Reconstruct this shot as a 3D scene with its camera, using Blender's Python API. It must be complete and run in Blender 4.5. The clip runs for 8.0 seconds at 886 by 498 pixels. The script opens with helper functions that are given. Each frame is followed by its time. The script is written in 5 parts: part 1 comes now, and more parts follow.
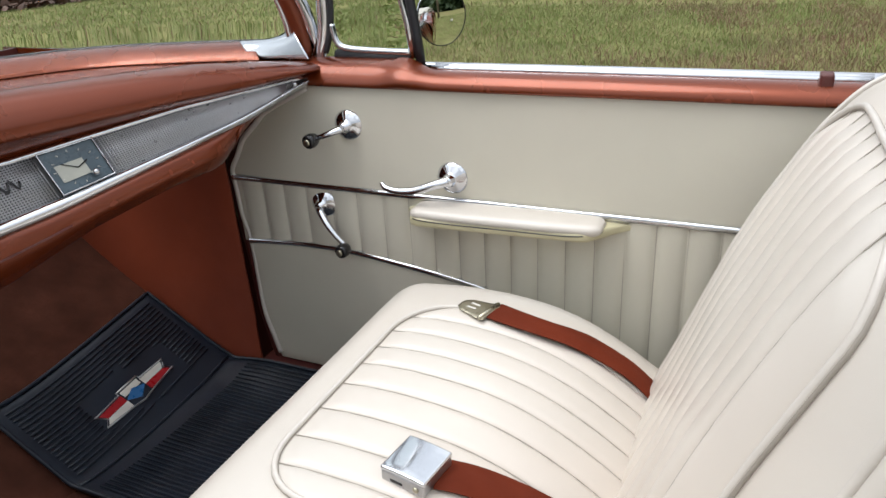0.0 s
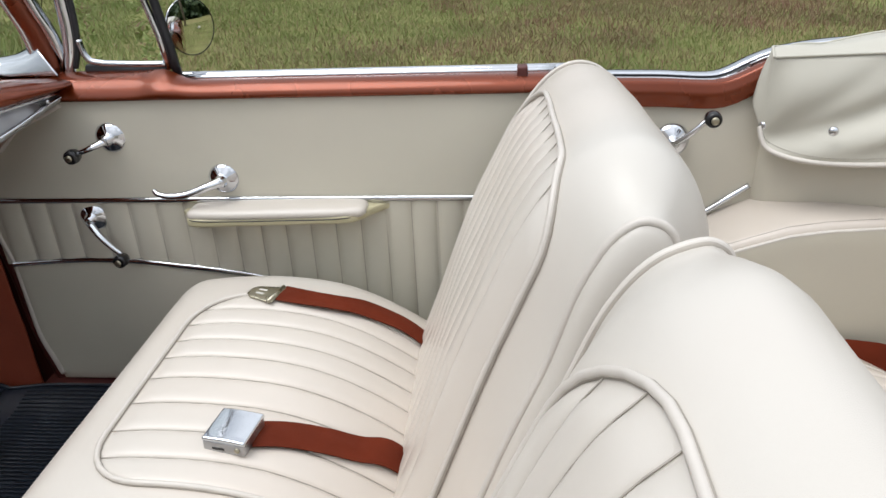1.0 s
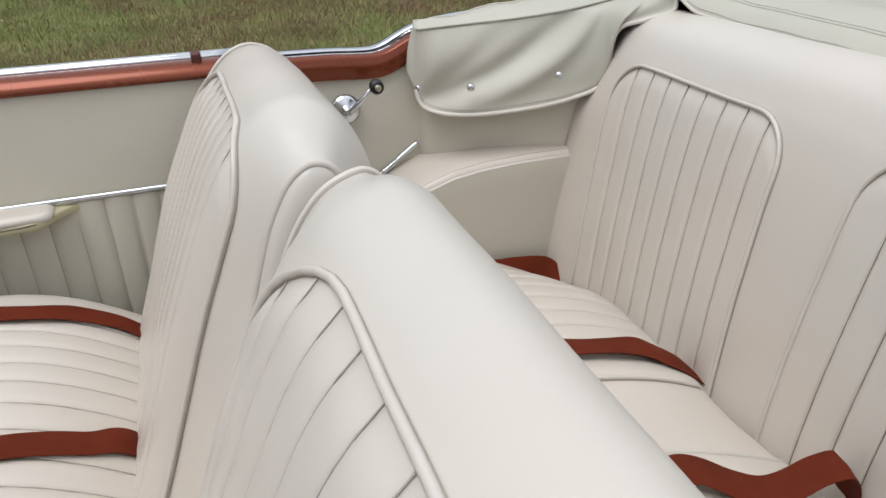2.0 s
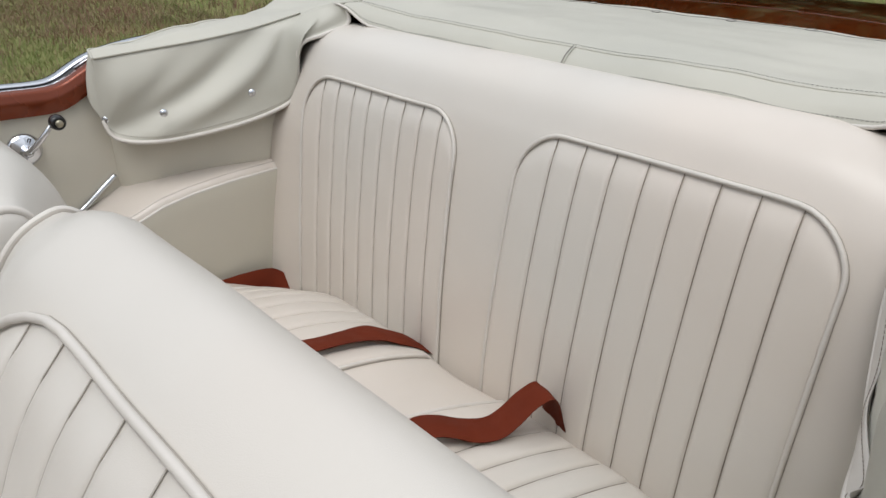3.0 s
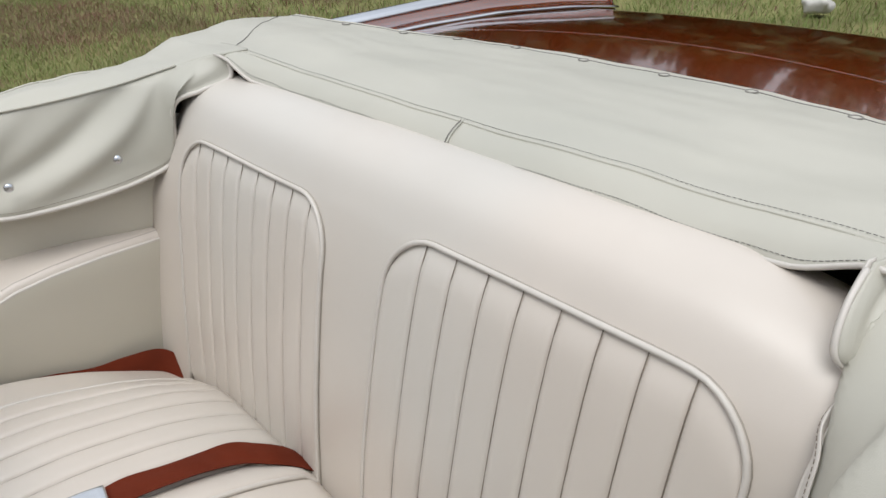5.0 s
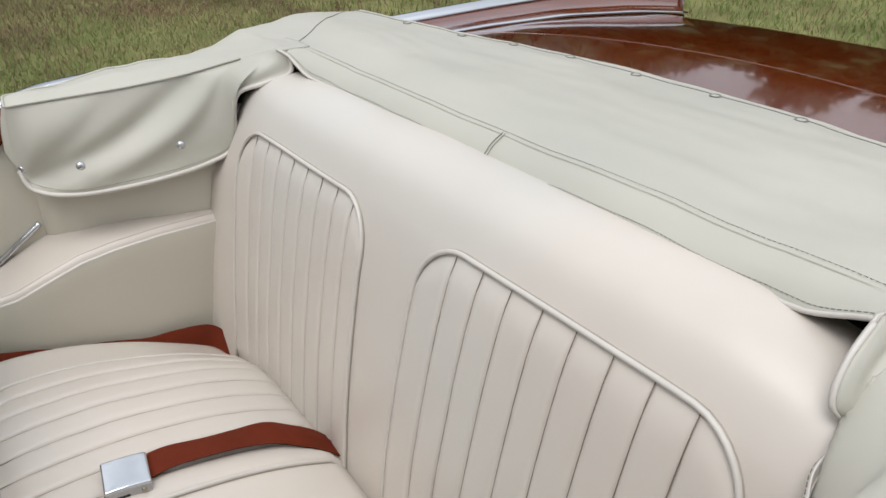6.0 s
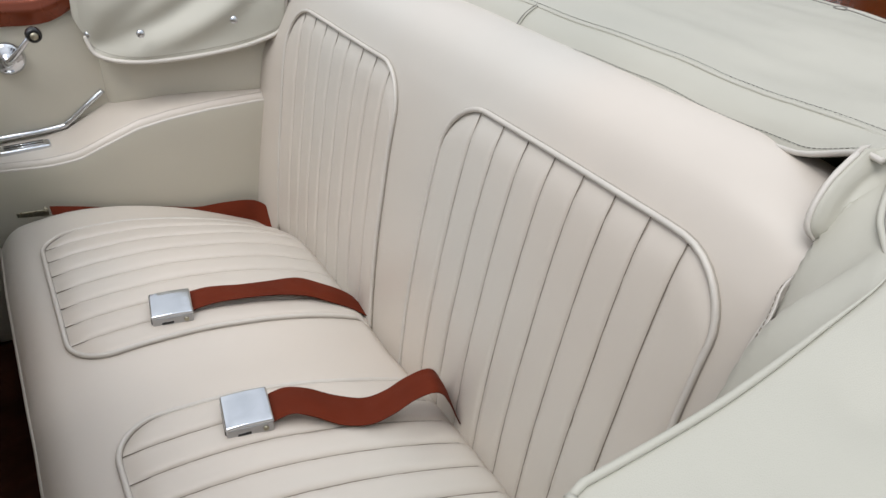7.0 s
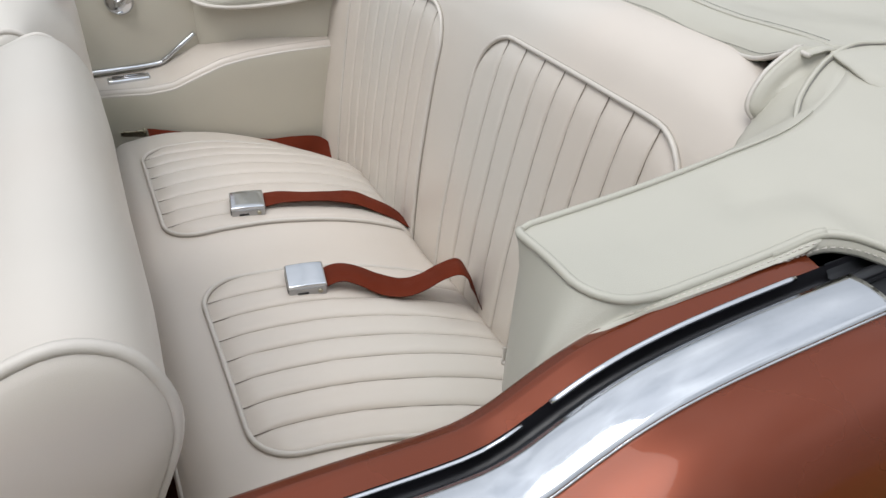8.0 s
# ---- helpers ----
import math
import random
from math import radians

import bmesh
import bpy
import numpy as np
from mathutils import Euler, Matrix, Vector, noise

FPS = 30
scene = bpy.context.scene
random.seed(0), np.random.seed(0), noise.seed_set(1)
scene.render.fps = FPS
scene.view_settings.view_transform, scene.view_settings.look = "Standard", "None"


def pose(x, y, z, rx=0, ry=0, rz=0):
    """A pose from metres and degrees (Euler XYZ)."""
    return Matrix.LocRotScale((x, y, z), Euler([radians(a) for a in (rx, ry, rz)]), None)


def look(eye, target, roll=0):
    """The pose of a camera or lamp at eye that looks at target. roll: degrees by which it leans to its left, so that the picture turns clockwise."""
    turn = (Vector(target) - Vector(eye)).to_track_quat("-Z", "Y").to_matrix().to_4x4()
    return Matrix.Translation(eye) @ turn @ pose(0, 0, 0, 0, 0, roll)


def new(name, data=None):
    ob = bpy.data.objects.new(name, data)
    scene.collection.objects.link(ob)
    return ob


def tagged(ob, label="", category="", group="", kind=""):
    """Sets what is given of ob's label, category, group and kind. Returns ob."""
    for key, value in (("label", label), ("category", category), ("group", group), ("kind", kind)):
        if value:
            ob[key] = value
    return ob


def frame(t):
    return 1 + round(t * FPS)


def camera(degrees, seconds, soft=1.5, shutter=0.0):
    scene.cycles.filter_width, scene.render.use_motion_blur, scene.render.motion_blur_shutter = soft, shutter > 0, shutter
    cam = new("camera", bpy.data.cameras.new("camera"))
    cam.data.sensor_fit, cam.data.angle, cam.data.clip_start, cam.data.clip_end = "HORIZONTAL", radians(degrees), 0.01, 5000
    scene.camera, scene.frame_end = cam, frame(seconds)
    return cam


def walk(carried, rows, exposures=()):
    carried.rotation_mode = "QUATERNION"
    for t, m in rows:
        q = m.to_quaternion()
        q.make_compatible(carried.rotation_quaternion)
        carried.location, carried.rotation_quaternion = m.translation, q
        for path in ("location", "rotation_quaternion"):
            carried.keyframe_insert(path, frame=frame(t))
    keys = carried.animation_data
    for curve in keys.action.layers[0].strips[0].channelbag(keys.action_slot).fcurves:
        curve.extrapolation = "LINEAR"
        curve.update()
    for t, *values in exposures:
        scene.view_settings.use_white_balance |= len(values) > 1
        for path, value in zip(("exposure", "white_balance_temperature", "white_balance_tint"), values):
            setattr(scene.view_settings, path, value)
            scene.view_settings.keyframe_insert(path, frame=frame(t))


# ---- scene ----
# x runs to the rear of the car, y to its right-hand side, z up; metres
cam = camera(63.6, 8.0, soft=1.5)
PATH = [
    (0, (0.169, -0.353, 1.233), (-0.612, 1.286, 0.395), -3.5),
    (0.5, (0.185, -0.391, 1.254), (-0.33, 1.343, 0.401), -3.0),
    (1, (0.203, -0.494, 1.286), (0.035, 1.287, 0.392), -2.5),
    (1.5, (0.237, -0.565, 1.288), (0.393, 1.207, 0.373), -2.0),
    (2, (0.222, -0.613, 1.286), (0.802, 1.06, 0.357), -1.3),
    (2.2, (0.205, -0.622, 1.289), (0.945, 0.985, 0.357), -1.0),
    (3.3, (0.205, -0.689, 1.313), (1.514, 0.522, 0.408), -0.7),
    (3.5, (0.211, -0.694, 1.318), (1.549, 0.484, 0.412), -1.1),
    (4, (0.288, -0.685, 1.337), (1.624, 0.481, 0.413), -1.9),
    (4.5, (0.403, -0.644, 1.339), (1.66, 0.597, 0.4), -2.0),
    (4.7, (0.45, -0.632, 1.345), (1.682, 0.637, 0.412), -1.7),
    (5.8, (0.521, -0.639, 1.402), (1.617, 0.74, 0.456), 0.3),
    (6, (0.51, -0.664, 1.402), (1.572, 0.729, 0.436), 0.6),
    (6.5, (0.489, -0.711, 1.369), (1.478, 0.698, 0.351), 1.4),
    (7, (0.484, -0.769, 1.337), (1.383, 0.635, 0.233), 1.9),
    (7.5, (0.461, -0.839, 1.324), (1.302, 0.568, 0.179), 2.2),
    (8, (0.41, -0.981, 1.328), (1.164, 0.488, 0.201), 1.6),
]
walk(cam, [(t, look(eye, target, roll)) for t, eye, target, roll in PATH],
     [(0.0, 0.14), (0.5, 0.04), (1.0, -0.07), (1.5, -0.19), (2.0, -0.33), (3.5, -0.36), (4.5, -0.32), (6.5, -0.29), (7.5, -0.40), (8.0, -0.32)])

# ---------------------------------------------------------------- light: bright overcast sky
SUN_UP, SUN_ROUND = radians(58), radians(200)
world = bpy.data.worlds.new("overcast_sky")
scene.world = world
world.use_nodes = True
wt = world.node_tree
wt.nodes.clear()


def wnode(kind, **values):
    n = wt.nodes.new(kind)
    for key, value in values.items():
        n.inputs[key].default_value = value
    return n


sky = wt.nodes.new("ShaderNodeTexSky")
sky.sky_type, sky.sun_disc = "NISHITA", False
sky.sun_elevation, sky.sun_rotation = SUN_UP, SUN_ROUND
sky.air_density, sky.dust_density = 1.0, 2.0
wcoord = wt.nodes.new("ShaderNodeTexCoord")
wcloud = wnode("ShaderNodeTexNoise", Scale=2.6, Detail=4.0, Roughness=0.48, Distortion=0.5)
wt.links.new(wcoord.outputs["Generated"], wcloud.inputs["Vector"])
wcol = wt.nodes.new("ShaderNodeValToRGB")
wcol.color_ramp.elements[0].position, wcol.color_ramp.elements[0].color = 0.26, (4.0, 4.35, 4.9, 1)
wcol.color_ramp.elements[1].position, wcol.color_ramp.elements[1].color = 0.76, (9.6, 10.0, 10.5, 1)
wt.links.new(wcloud.outputs["Fac"], wcol.inputs["Fac"])
wmix = wt.nodes.new("ShaderNodeMix")
wmix.data_type = "RGBA"
wmix.inputs[0].default_value = 0.9
wt.links.new(sky.outputs["Color"], wmix.inputs[6])
wt.links.new(wcol.outputs["Color"], wmix.inputs[7])
wsplit = wt.nodes.new("ShaderNodeSeparateXYZ")
wt.links.new(wcoord.outputs["Generated"], wsplit.inputs[0])
wrise = wt.nodes.new("ShaderNodeMapRange")
wrise.inputs[1].default_value, wrise.inputs[2].default_value, wrise.inputs[3].default_value, wrise.inputs[4].default_value = 0.0, 1.0, 0.50, 1.95
wt.links.new(wsplit.outputs["Z"], wrise.inputs[0])
wgain = wt.nodes.new("ShaderNodeVectorMath")
wgain.operation = "SCALE"
wt.links.new(wmix.outputs[2], wgain.inputs[0])
wt.links.new(wrise.outputs[0], wgain.inputs["Scale"])
wback = wnode("ShaderNodeBackground", Strength=0.124)
wt.links.new(wgain.outputs[0], wback.inputs["Color"])
wout = wt.nodes.new("ShaderNodeOutputWorld")
wt.links.new(wback.outputs["Background"], wout.inputs["Surface"])

sun = new("sun", bpy.data.lights.new("sun", "SUN"))
sun.data.energy, sun.data.angle, sun.data.color = 2.1, radians(40), (1.0, 0.99, 0.975)
sun.matrix_basis = look((-1.6, -0.9, 6.0), (0.4, 0.1, 0.8))


# ---------------------------------------------------------------- materials
def material(name, color, rough=0.5, metal=0.0, vary=0.06, scale=4.0, fine=0.0, fine_scale=900.0, coat=0.0, spec=0.5,
             stain=None, stain_scale=2.0, stain_amount=0.0, rough_vary=0.06, relief=0.0, relief_scale=30.0, per_piece=0.0, tint=None):
    """A procedural surface: colour that varies at two scales, uneven gloss, fine grain and slow relief."""
    m = bpy.data.materials.new(name)
    m.use_nodes = True
    t = m.node_tree
    p = t.nodes["Principled BSDF"]
    p.inputs["Metallic"].default_value = metal
    p.inputs["Coat Weight"].default_value = coat
    p.inputs["Coat Roughness"].default_value = 0.04
    p.inputs["Specular IOR Level"].default_value = spec
    co = t.nodes.new("ShaderNodeTexCoord")

    def noise_at(s, detail=3.0):
        n = t.nodes.new("ShaderNodeTexNoise")
        n.inputs["Scale"].default_value, n.inputs["Detail"].default_value = s, detail
        t.links.new(co.outputs["Object"], n.inputs["Vector"])
        return n.outputs["Fac"]

    def mapped(fac, a, b, lo=0.3, hi=0.7):
        r = t.nodes.new("ShaderNodeMapRange")
        r.inputs[1].default_value, r.inputs[2].default_value, r.inputs[3].default_value, r.inputs[4].default_value = lo, hi, a, b
        t.links.new(fac, r.inputs[0])
        return r.outputs[0]

    def blended(fac, a, b):
        x = t.nodes.new("ShaderNodeMix")
        x.data_type = "RGBA"
        for socket, value in ((x.inputs[0], fac), (x.inputs[6], a), (x.inputs[7], b)):
            if isinstance(value, tuple):
                socket.default_value = (*value, 1)
            else:
                t.links.new(value, socket)
        return x.outputs[2]

    light = tuple(min(1, c * (1 + vary)) for c in color)
    dark = tuple(c * (1 - vary) for c in color)
    col = blended(mapped(noise_at(scale), 0, 1), dark, light)
    col2 = tuple(c * (1 - 0.5 * vary) for c in color)
    col = blended(mapped(noise_at(scale * 13, 4), 0, 0.5, 0.45, 0.75), col, col2)
    if stain:
        col = blended(mapped(noise_at(stain_scale, 5), 0, stain_amount, 0.5, 0.75), col, stain)
    if tint:
        col = blended(mapped(noise_at(2.3, 1.0), 0, 0.8, 0.35, 0.68), col, tint)
        col = blended(mapped(noise_at(7.0, 1.5), 0, 0.22, 0.45, 0.7), col, tuple(0.86 * c for c in color))
    if per_piece:
        info = t.nodes.new("ShaderNodeObjectInfo")
        h = t.nodes.new("ShaderNodeHueSaturation")
        t.links.new(mapped(info.outputs["Random"], 1 - per_piece, 1 + per_piece, 0, 1), h.inputs["Value"])
        t.links.new(col, h.inputs["Color"])
        col = h.outputs["Color"]
    t.links.new(col, p.inputs["Base Color"])
    t.links.new(mapped(noise_at(scale * 3, 4), max(0.01, rough - rough_vary), min(1, rough + rough_vary)), p.inputs["Roughness"])
    last = None
    for amount, s, dist in ((relief, relief_scale, 0.004), (fine, fine_scale, 0.0004)):
        if amount:
            b = t.nodes.new("ShaderNodeBump")
            b.inputs["Strength"].default_value, b.inputs["Distance"].default_value = amount, dist
            t.links.new(noise_at(s, 2), b.inputs["Height"])
            if last:
                t.links.new(last, b.inputs["Normal"])
            last = b.outputs["Normal"]
    if last:
        t.links.new(last, p.inputs["Normal"])
    return m


VINYL = material("ivory_vinyl", (0.603, 0.541, 0.477), 0.33, rough_vary=0.03, vary=0.02, scale=3.0, fine=0.35, fine_scale=1400, relief=0.20, relief_scale=15,
                 tint=(0.553, 0.532, 0.487), spec=0.6)
VINYL_SIDE = material("cream_side_vinyl", (0.575, 0.540, 0.452), 0.42, vary=0.04, scale=3.0, fine=0.35, fine_scale=1400, relief=0.10, relief_scale=14,
                      tint=(0.545, 0.530, 0.440))
VINYL_BOOT = material("pale_boot_vinyl", (0.478, 0.458, 0.392), 0.44, vary=0.03, scale=4.0, fine=0.5, fine_scale=1100, relief=0.5, relief_scale=11,
                      tint=(0.415, 0.405, 0.348))
WELT = material("ivory_welt", (0.575, 0.535, 0.485), 0.4, vary=0.05, scale=20, fine=0.3)
POLISHED = material("polished_steel", (0.62, 0.635, 0.66), 0.11, metal=1.0, vary=0.03, scale=30, rough_vary=0.04)
# stitch colour; between pleats it also paints the shade of the grooves
STITCH_AND_SHADE = material("stitch_and_seam_shade", (0.22, 0.185, 0.15), 0.8, vary=0.15, scale=60)
# darker vinyl tone that paints crease shade along welts and seams
CREASE_SHADE = material("crease_shade_vinyl", (0.36, 0.325, 0.28), 0.6, vary=0.1, scale=40)
WELT_DARK = material("grey_stitch_and_shade", (0.21, 0.20, 0.18), 0.8, vary=0.15, scale=60)
ARM_YELLOW = material("yellowed_armrest_base", (0.5084, 0.4674, 0.3034), 0.35, vary=0.06, scale=9, fine=0.2)
COPPER = material("copper_paint", (0.160, 0.0290, 0.0068), 0.27, metal=0.55, vary=0.08, scale=3.0, coat=0.35, fine=0.12, fine_scale=2500, rough_vary=0.05)
COPPER_DEEP = material("deep_copper_paint", (0.135, 0.023, 0.0035), 0.10, metal=0.0, vary=0.06, scale=2.0, coat=1.0, fine=0.03, fine_scale=2500, rough_vary=0.03)
COPPER_TRIM = material("copper_kick_panel", (0.30, 0.062, 0.028), 0.5, vary=0.12, scale=6.0, fine=0.4, fine_scale=700, stain=(0.16, 0.04, 0.025), stain_scale=5, stain_amount=0.5)
CHROME = material("chrome", (0.63, 0.64, 0.665), 0.045, metal=1.0, vary=0.02, scale=12, rough_vary=0.03)
BRUSHED = material("brushed_steel", (0.46, 0.46, 0.47), 0.34, metal=1.0, vary=0.06, scale=25, rough_vary=0.08)
MESH_BACK = material("dark_mesh_back", (0.05, 0.05, 0.05), 0.4, metal=0.6, vary=0.15, scale=40)
STEEL_OLD = material("dull_steel", (0.42, 0.39, 0.30), 0.34, metal=1.0, vary=0.12, scale=40, rough_vary=0.1)
RUBBER = material("black_rubber", (0.016, 0.017, 0.02), 0.5, vary=0.2, scale=14, fine=0.3)
BLACK = material("black_plastic", (0.012, 0.012, 0.013), 0.22, vary=0.1, scale=30)
# dark trim; also colours the sheets that stand in for shade
DARK_TRIM = material("dark_trim_and_shade", (0.013, 0.013, 0.016), 0.42, vary=0.2, scale=20)
MAROON = material("dark_maroon_paint", (0.085, 0.018, 0.014), 0.4, vary=0.15, scale=8)
CARPET = material("brown_carpet", (0.075, 0.027, 0.017), 0.95, vary=0.35, scale=12, fine=1.0, fine_scale=500, spec=0.1)
MAT = material("blue_black_rubber_mat", (0.009, 0.0145, 0.025), 0.42, vary=0.25, scale=10, fine=0.4, fine_scale=600, stain=(0.03, 0.036, 0.048), stain_scale=9, stain_amount=0.3)
WEB = material("rust_webbing", (0.1188, 0.01848, 0.00616), 0.75, vary=0.16, scale=14, fine=1.0, fine_scale=1300, spec=0.14, relief=0.25, relief_scale=45)
RED = material("red_enamel", (0.34, 0.015, 0.02), 0.3, vary=0.1, scale=30)
WHITE = material("white_enamel", (0.62, 0.60, 0.55), 0.4, vary=0.1, scale=50)
BLUE = material("blue_enamel", (0.03, 0.13, 0.32), 0.3, vary=0.1, scale=30)
DIAL = material("blue_grey_dial", (0.055, 0.085, 0.105), 0.3, vary=0.2, scale=30)
DIAL_MID = material("pale_dial_centre", (0.42, 0.42, 0.36), 0.35, vary=0.1, scale=40)
SOIL = material("thatch_soil", (0.17, 0.165, 0.065), 0.95, vary=0.35, scale=1.2, fine=1.0, fine_scale=60, stain=(0.21, 0.155, 0.08), stain_scale=0.5, stain_amount=0.8, spec=0.1)
STONE = material("pale_stone", (0.5, 0.48, 0.44), 0.85, vary=0.2, scale=9, relief=0.6, relief_scale=12)
WOOD = material("weathered_pole_wood", (0.16, 0.13, 0.10), 0.85, vary=0.3, scale=6, relief=0.5, relief_scale=20)


def glass_material(name):
    m = bpy.data.materials.new(name)
    m.use_nodes = True
    p = m.node_tree.nodes["Principled BSDF"]
    p.inputs["Base Color"].default_value = (0.97, 1.0, 0.985, 1)
    p.inputs["Roughness"].default_value, p.inputs["Transmission Weight"].default_value, p.inputs["IOR"].default_value = 0.0, 1.0, 1.12
    return m


GLASS = glass_material("window_glass")
MIRROR = material("mirror_silver", (0.93, 0.94, 0.94), 0.01, metal=1.0, vary=0.005, rough_vary=0.005)


def leaf_material(name, a, b, c, scale):
    """Foliage or grass: three colours spread by patches and by single blades."""
    m = bpy.data.materials.new(name)
    m.use_nodes = True
    t = m.node_tree
    p = t.nodes["Principled BSDF"]
    p.inputs["Roughness"].default_value, p.inputs["Specular IOR Level"].default_value = 0.6, 0.25
    geo, co = t.nodes.new("ShaderNodeNewGeometry"), t.nodes.new("ShaderNodeTexCoord")
    n = t.nodes.new("ShaderNodeTexNoise")
    n.inputs["Scale"].default_value, n.inputs["Detail"].default_value = scale, 5
    t.links.new(co.outputs["Object"], n.inputs["Vector"])
    add = t.nodes.new("ShaderNodeMath")
    add.operation = "MULTIPLY_ADD"
    add.inputs[1].default_value = 0.34
    t.links.new(geo.outputs["Random Per Island"], add.inputs[0])
    t.links.new(n.outputs["Fac"], add.inputs[2])
    r = t.nodes.new("ShaderNodeValToRGB")
    r.color_ramp.elements[0].position, r.color_ramp.elements[0].color = 0.56, (*a, 1)
    r.color_ramp.elements[1].position, r.color_ramp.elements[1].color = 0.92, (*c, 1)
    e = r.color_ramp.elements.new(0.75)
    e.color = (*b, 1)
    t.links.new(add.outputs[0], r.inputs["Fac"])
    t.links.new(r.outputs["Color"], p.inputs["Base Color"])
    return m


GRASS = leaf_material("meadow_grass", (0.175, 0.22, 0.066), (0.215, 0.255, 0.088), (0.28, 0.275, 0.125), 0.6)
DRY_GRASS = leaf_material("dry_seed_grass", (0.1927, 0.1558, 0.082), (0.2132, 0.1312, 0.0861), (0.2296, 0.1148, 0.0861), 0.8)
MULCH = leaf_material("brown_mulch", (0.06, 0.032, 0.022), (0.13, 0.075, 0.055), (0.22, 0.17, 0.15), 2.0)
LEAVES = leaf_material("tree_leaves", (0.018, 0.035, 0.012), (0.035, 0.06, 0.02), (0.06, 0.08, 0.03), 0.3)


# ---------------------------------------------------------------- building helpers
def mesh_of(name, verts, faces, smooth=True):
    me = bpy.data.meshes.new(name)
    me.from_pydata([tuple(v) for v in verts], [], faces)
    if smooth:
        me.polygons.foreach_set("use_smooth", [True] * len(me.polygons))
    me.update()
    return me


def part(name, data, mat, parent=None, label="", thick=0.0, auto=0.0):
    """Links a mesh as one object under a thing or a part."""
    if isinstance(data, tuple):
        data = mesh_of(name, *data)
    data.materials.append(mat)
    if mat is GLASS:
        data.polygons.foreach_set("use_smooth", [False] * len(data.polygons))
    ob = new(name, data)
    if parent:
        ob.parent = parent
    if thick:
        s = ob.modifiers.new("thickness", "SOLIDIFY")
        s.thickness, s.offset = thick, -1.0
        e = ob.modifiers.new("crisp_rim", "WEIGHTED_NORMAL")
        e.mode, e.weight = "FACE_AREA", 100
    if auto:
        data.set_sharp_from_angle(angle=radians(auto))
    if label:
        ob["label"] = label
    return ob


def thing(name, label, category, group="", kind=""):
    ob = new(name)
    ob.empty_display_size = 0.05
    return tagged(ob, label, category, group, kind)


def sheet(f, nu, nv, flip=False, close_u=False):
    """A grid of f(u, v), u and v from 0 to 1."""
    mu = nu if close_u else nu + 1
    verts = [f(i / nu, j / nv) for i in range(mu) for j in range(nv + 1)]
    faces = []
    for i in range(nu):
        for j in range(nv):
            a, b = i * (nv + 1) + j, ((i + 1) % mu) * (nv + 1) + j
            q = (a, b, b + 1, a + 1)
            faces.append(q[::-1] if flip else q)
    return verts, faces


def joined(*pieces):
    verts, faces = [], []
    for v, f in pieces:
        k = len(verts)
        verts += list(v)
        faces += [tuple(i + k for i in q) for q in f]
    return verts, faces


def tube(points, r, closed=False, segs=8, flat=1.0):
    """A round bead along points."""
    pts = [Vector(p) for p in points]
    n = len(pts)
    rs = r if isinstance(r, (list, tuple)) else [r] * n
    verts, faces, side = [], [], None
    for i, p in enumerate(pts):
        a = pts[i - 1] if (i or closed) else p
        b = pts[(i + 1) % n] if (i < n - 1 or closed) else p
        d = (b - a).normalized()
        if side is None:
            side = d.orthogonal().normalized()
        side = (side - d * side.dot(d)).normalized()
        up = d.cross(side)
        for k in range(segs):
            w = 2 * math.pi * k / segs
            verts.append(p + rs[i] * (math.cos(w) * side + flat * math.sin(w) * up))
    for i in range(n if closed else n - 1):
        for k in range(segs):
            a, b = i * segs, ((i + 1) % n) * segs
            faces.append((a + k, a + (k + 1) % segs, b + (k + 1) % segs, b + k))
    if not closed:
        faces += [tuple(range(segs))[::-1], tuple(range((n - 1) * segs, n * segs))]
    return verts, faces


def spline(points, n=10, closed=False):
    """A smooth line through points."""
    p = [Vector(q) for q in points]
    m, out = len(p), []
    for i in range(m if closed else m - 1):
        if closed:
            a, b, c, d = p[i - 1], p[i], p[(i + 1) % m], p[(i + 2) % m]
        else:
            a, b, c, d = p[max(i - 1, 0)], p[i], p[i + 1], p[min(i + 2, m - 1)]
        for k in range(n):
            t = k / n
            out.append(0.5 * (2 * b + (c - a) * t + (2 * a - 5 * b + 4 * c - d) * t * t + (3 * b - a - 3 * c + d) * t ** 3))
    return out if closed else out + [p[-1]]


def along(points, t):
    """The point at the share t of a list of points."""
    x = min(max(t, 0), 1) * (len(points) - 1)
    i = min(int(x), len(points) - 2)
    return points[i].lerp(points[i + 1], x - i)


def smooth(a, b, x):
    t = min(max((x - a) / (b - a), 0), 1)
    return t * t * (3 - 2 * t)


def table(xs, ys):
    return lambda x: float(np.interp(x, xs, ys))


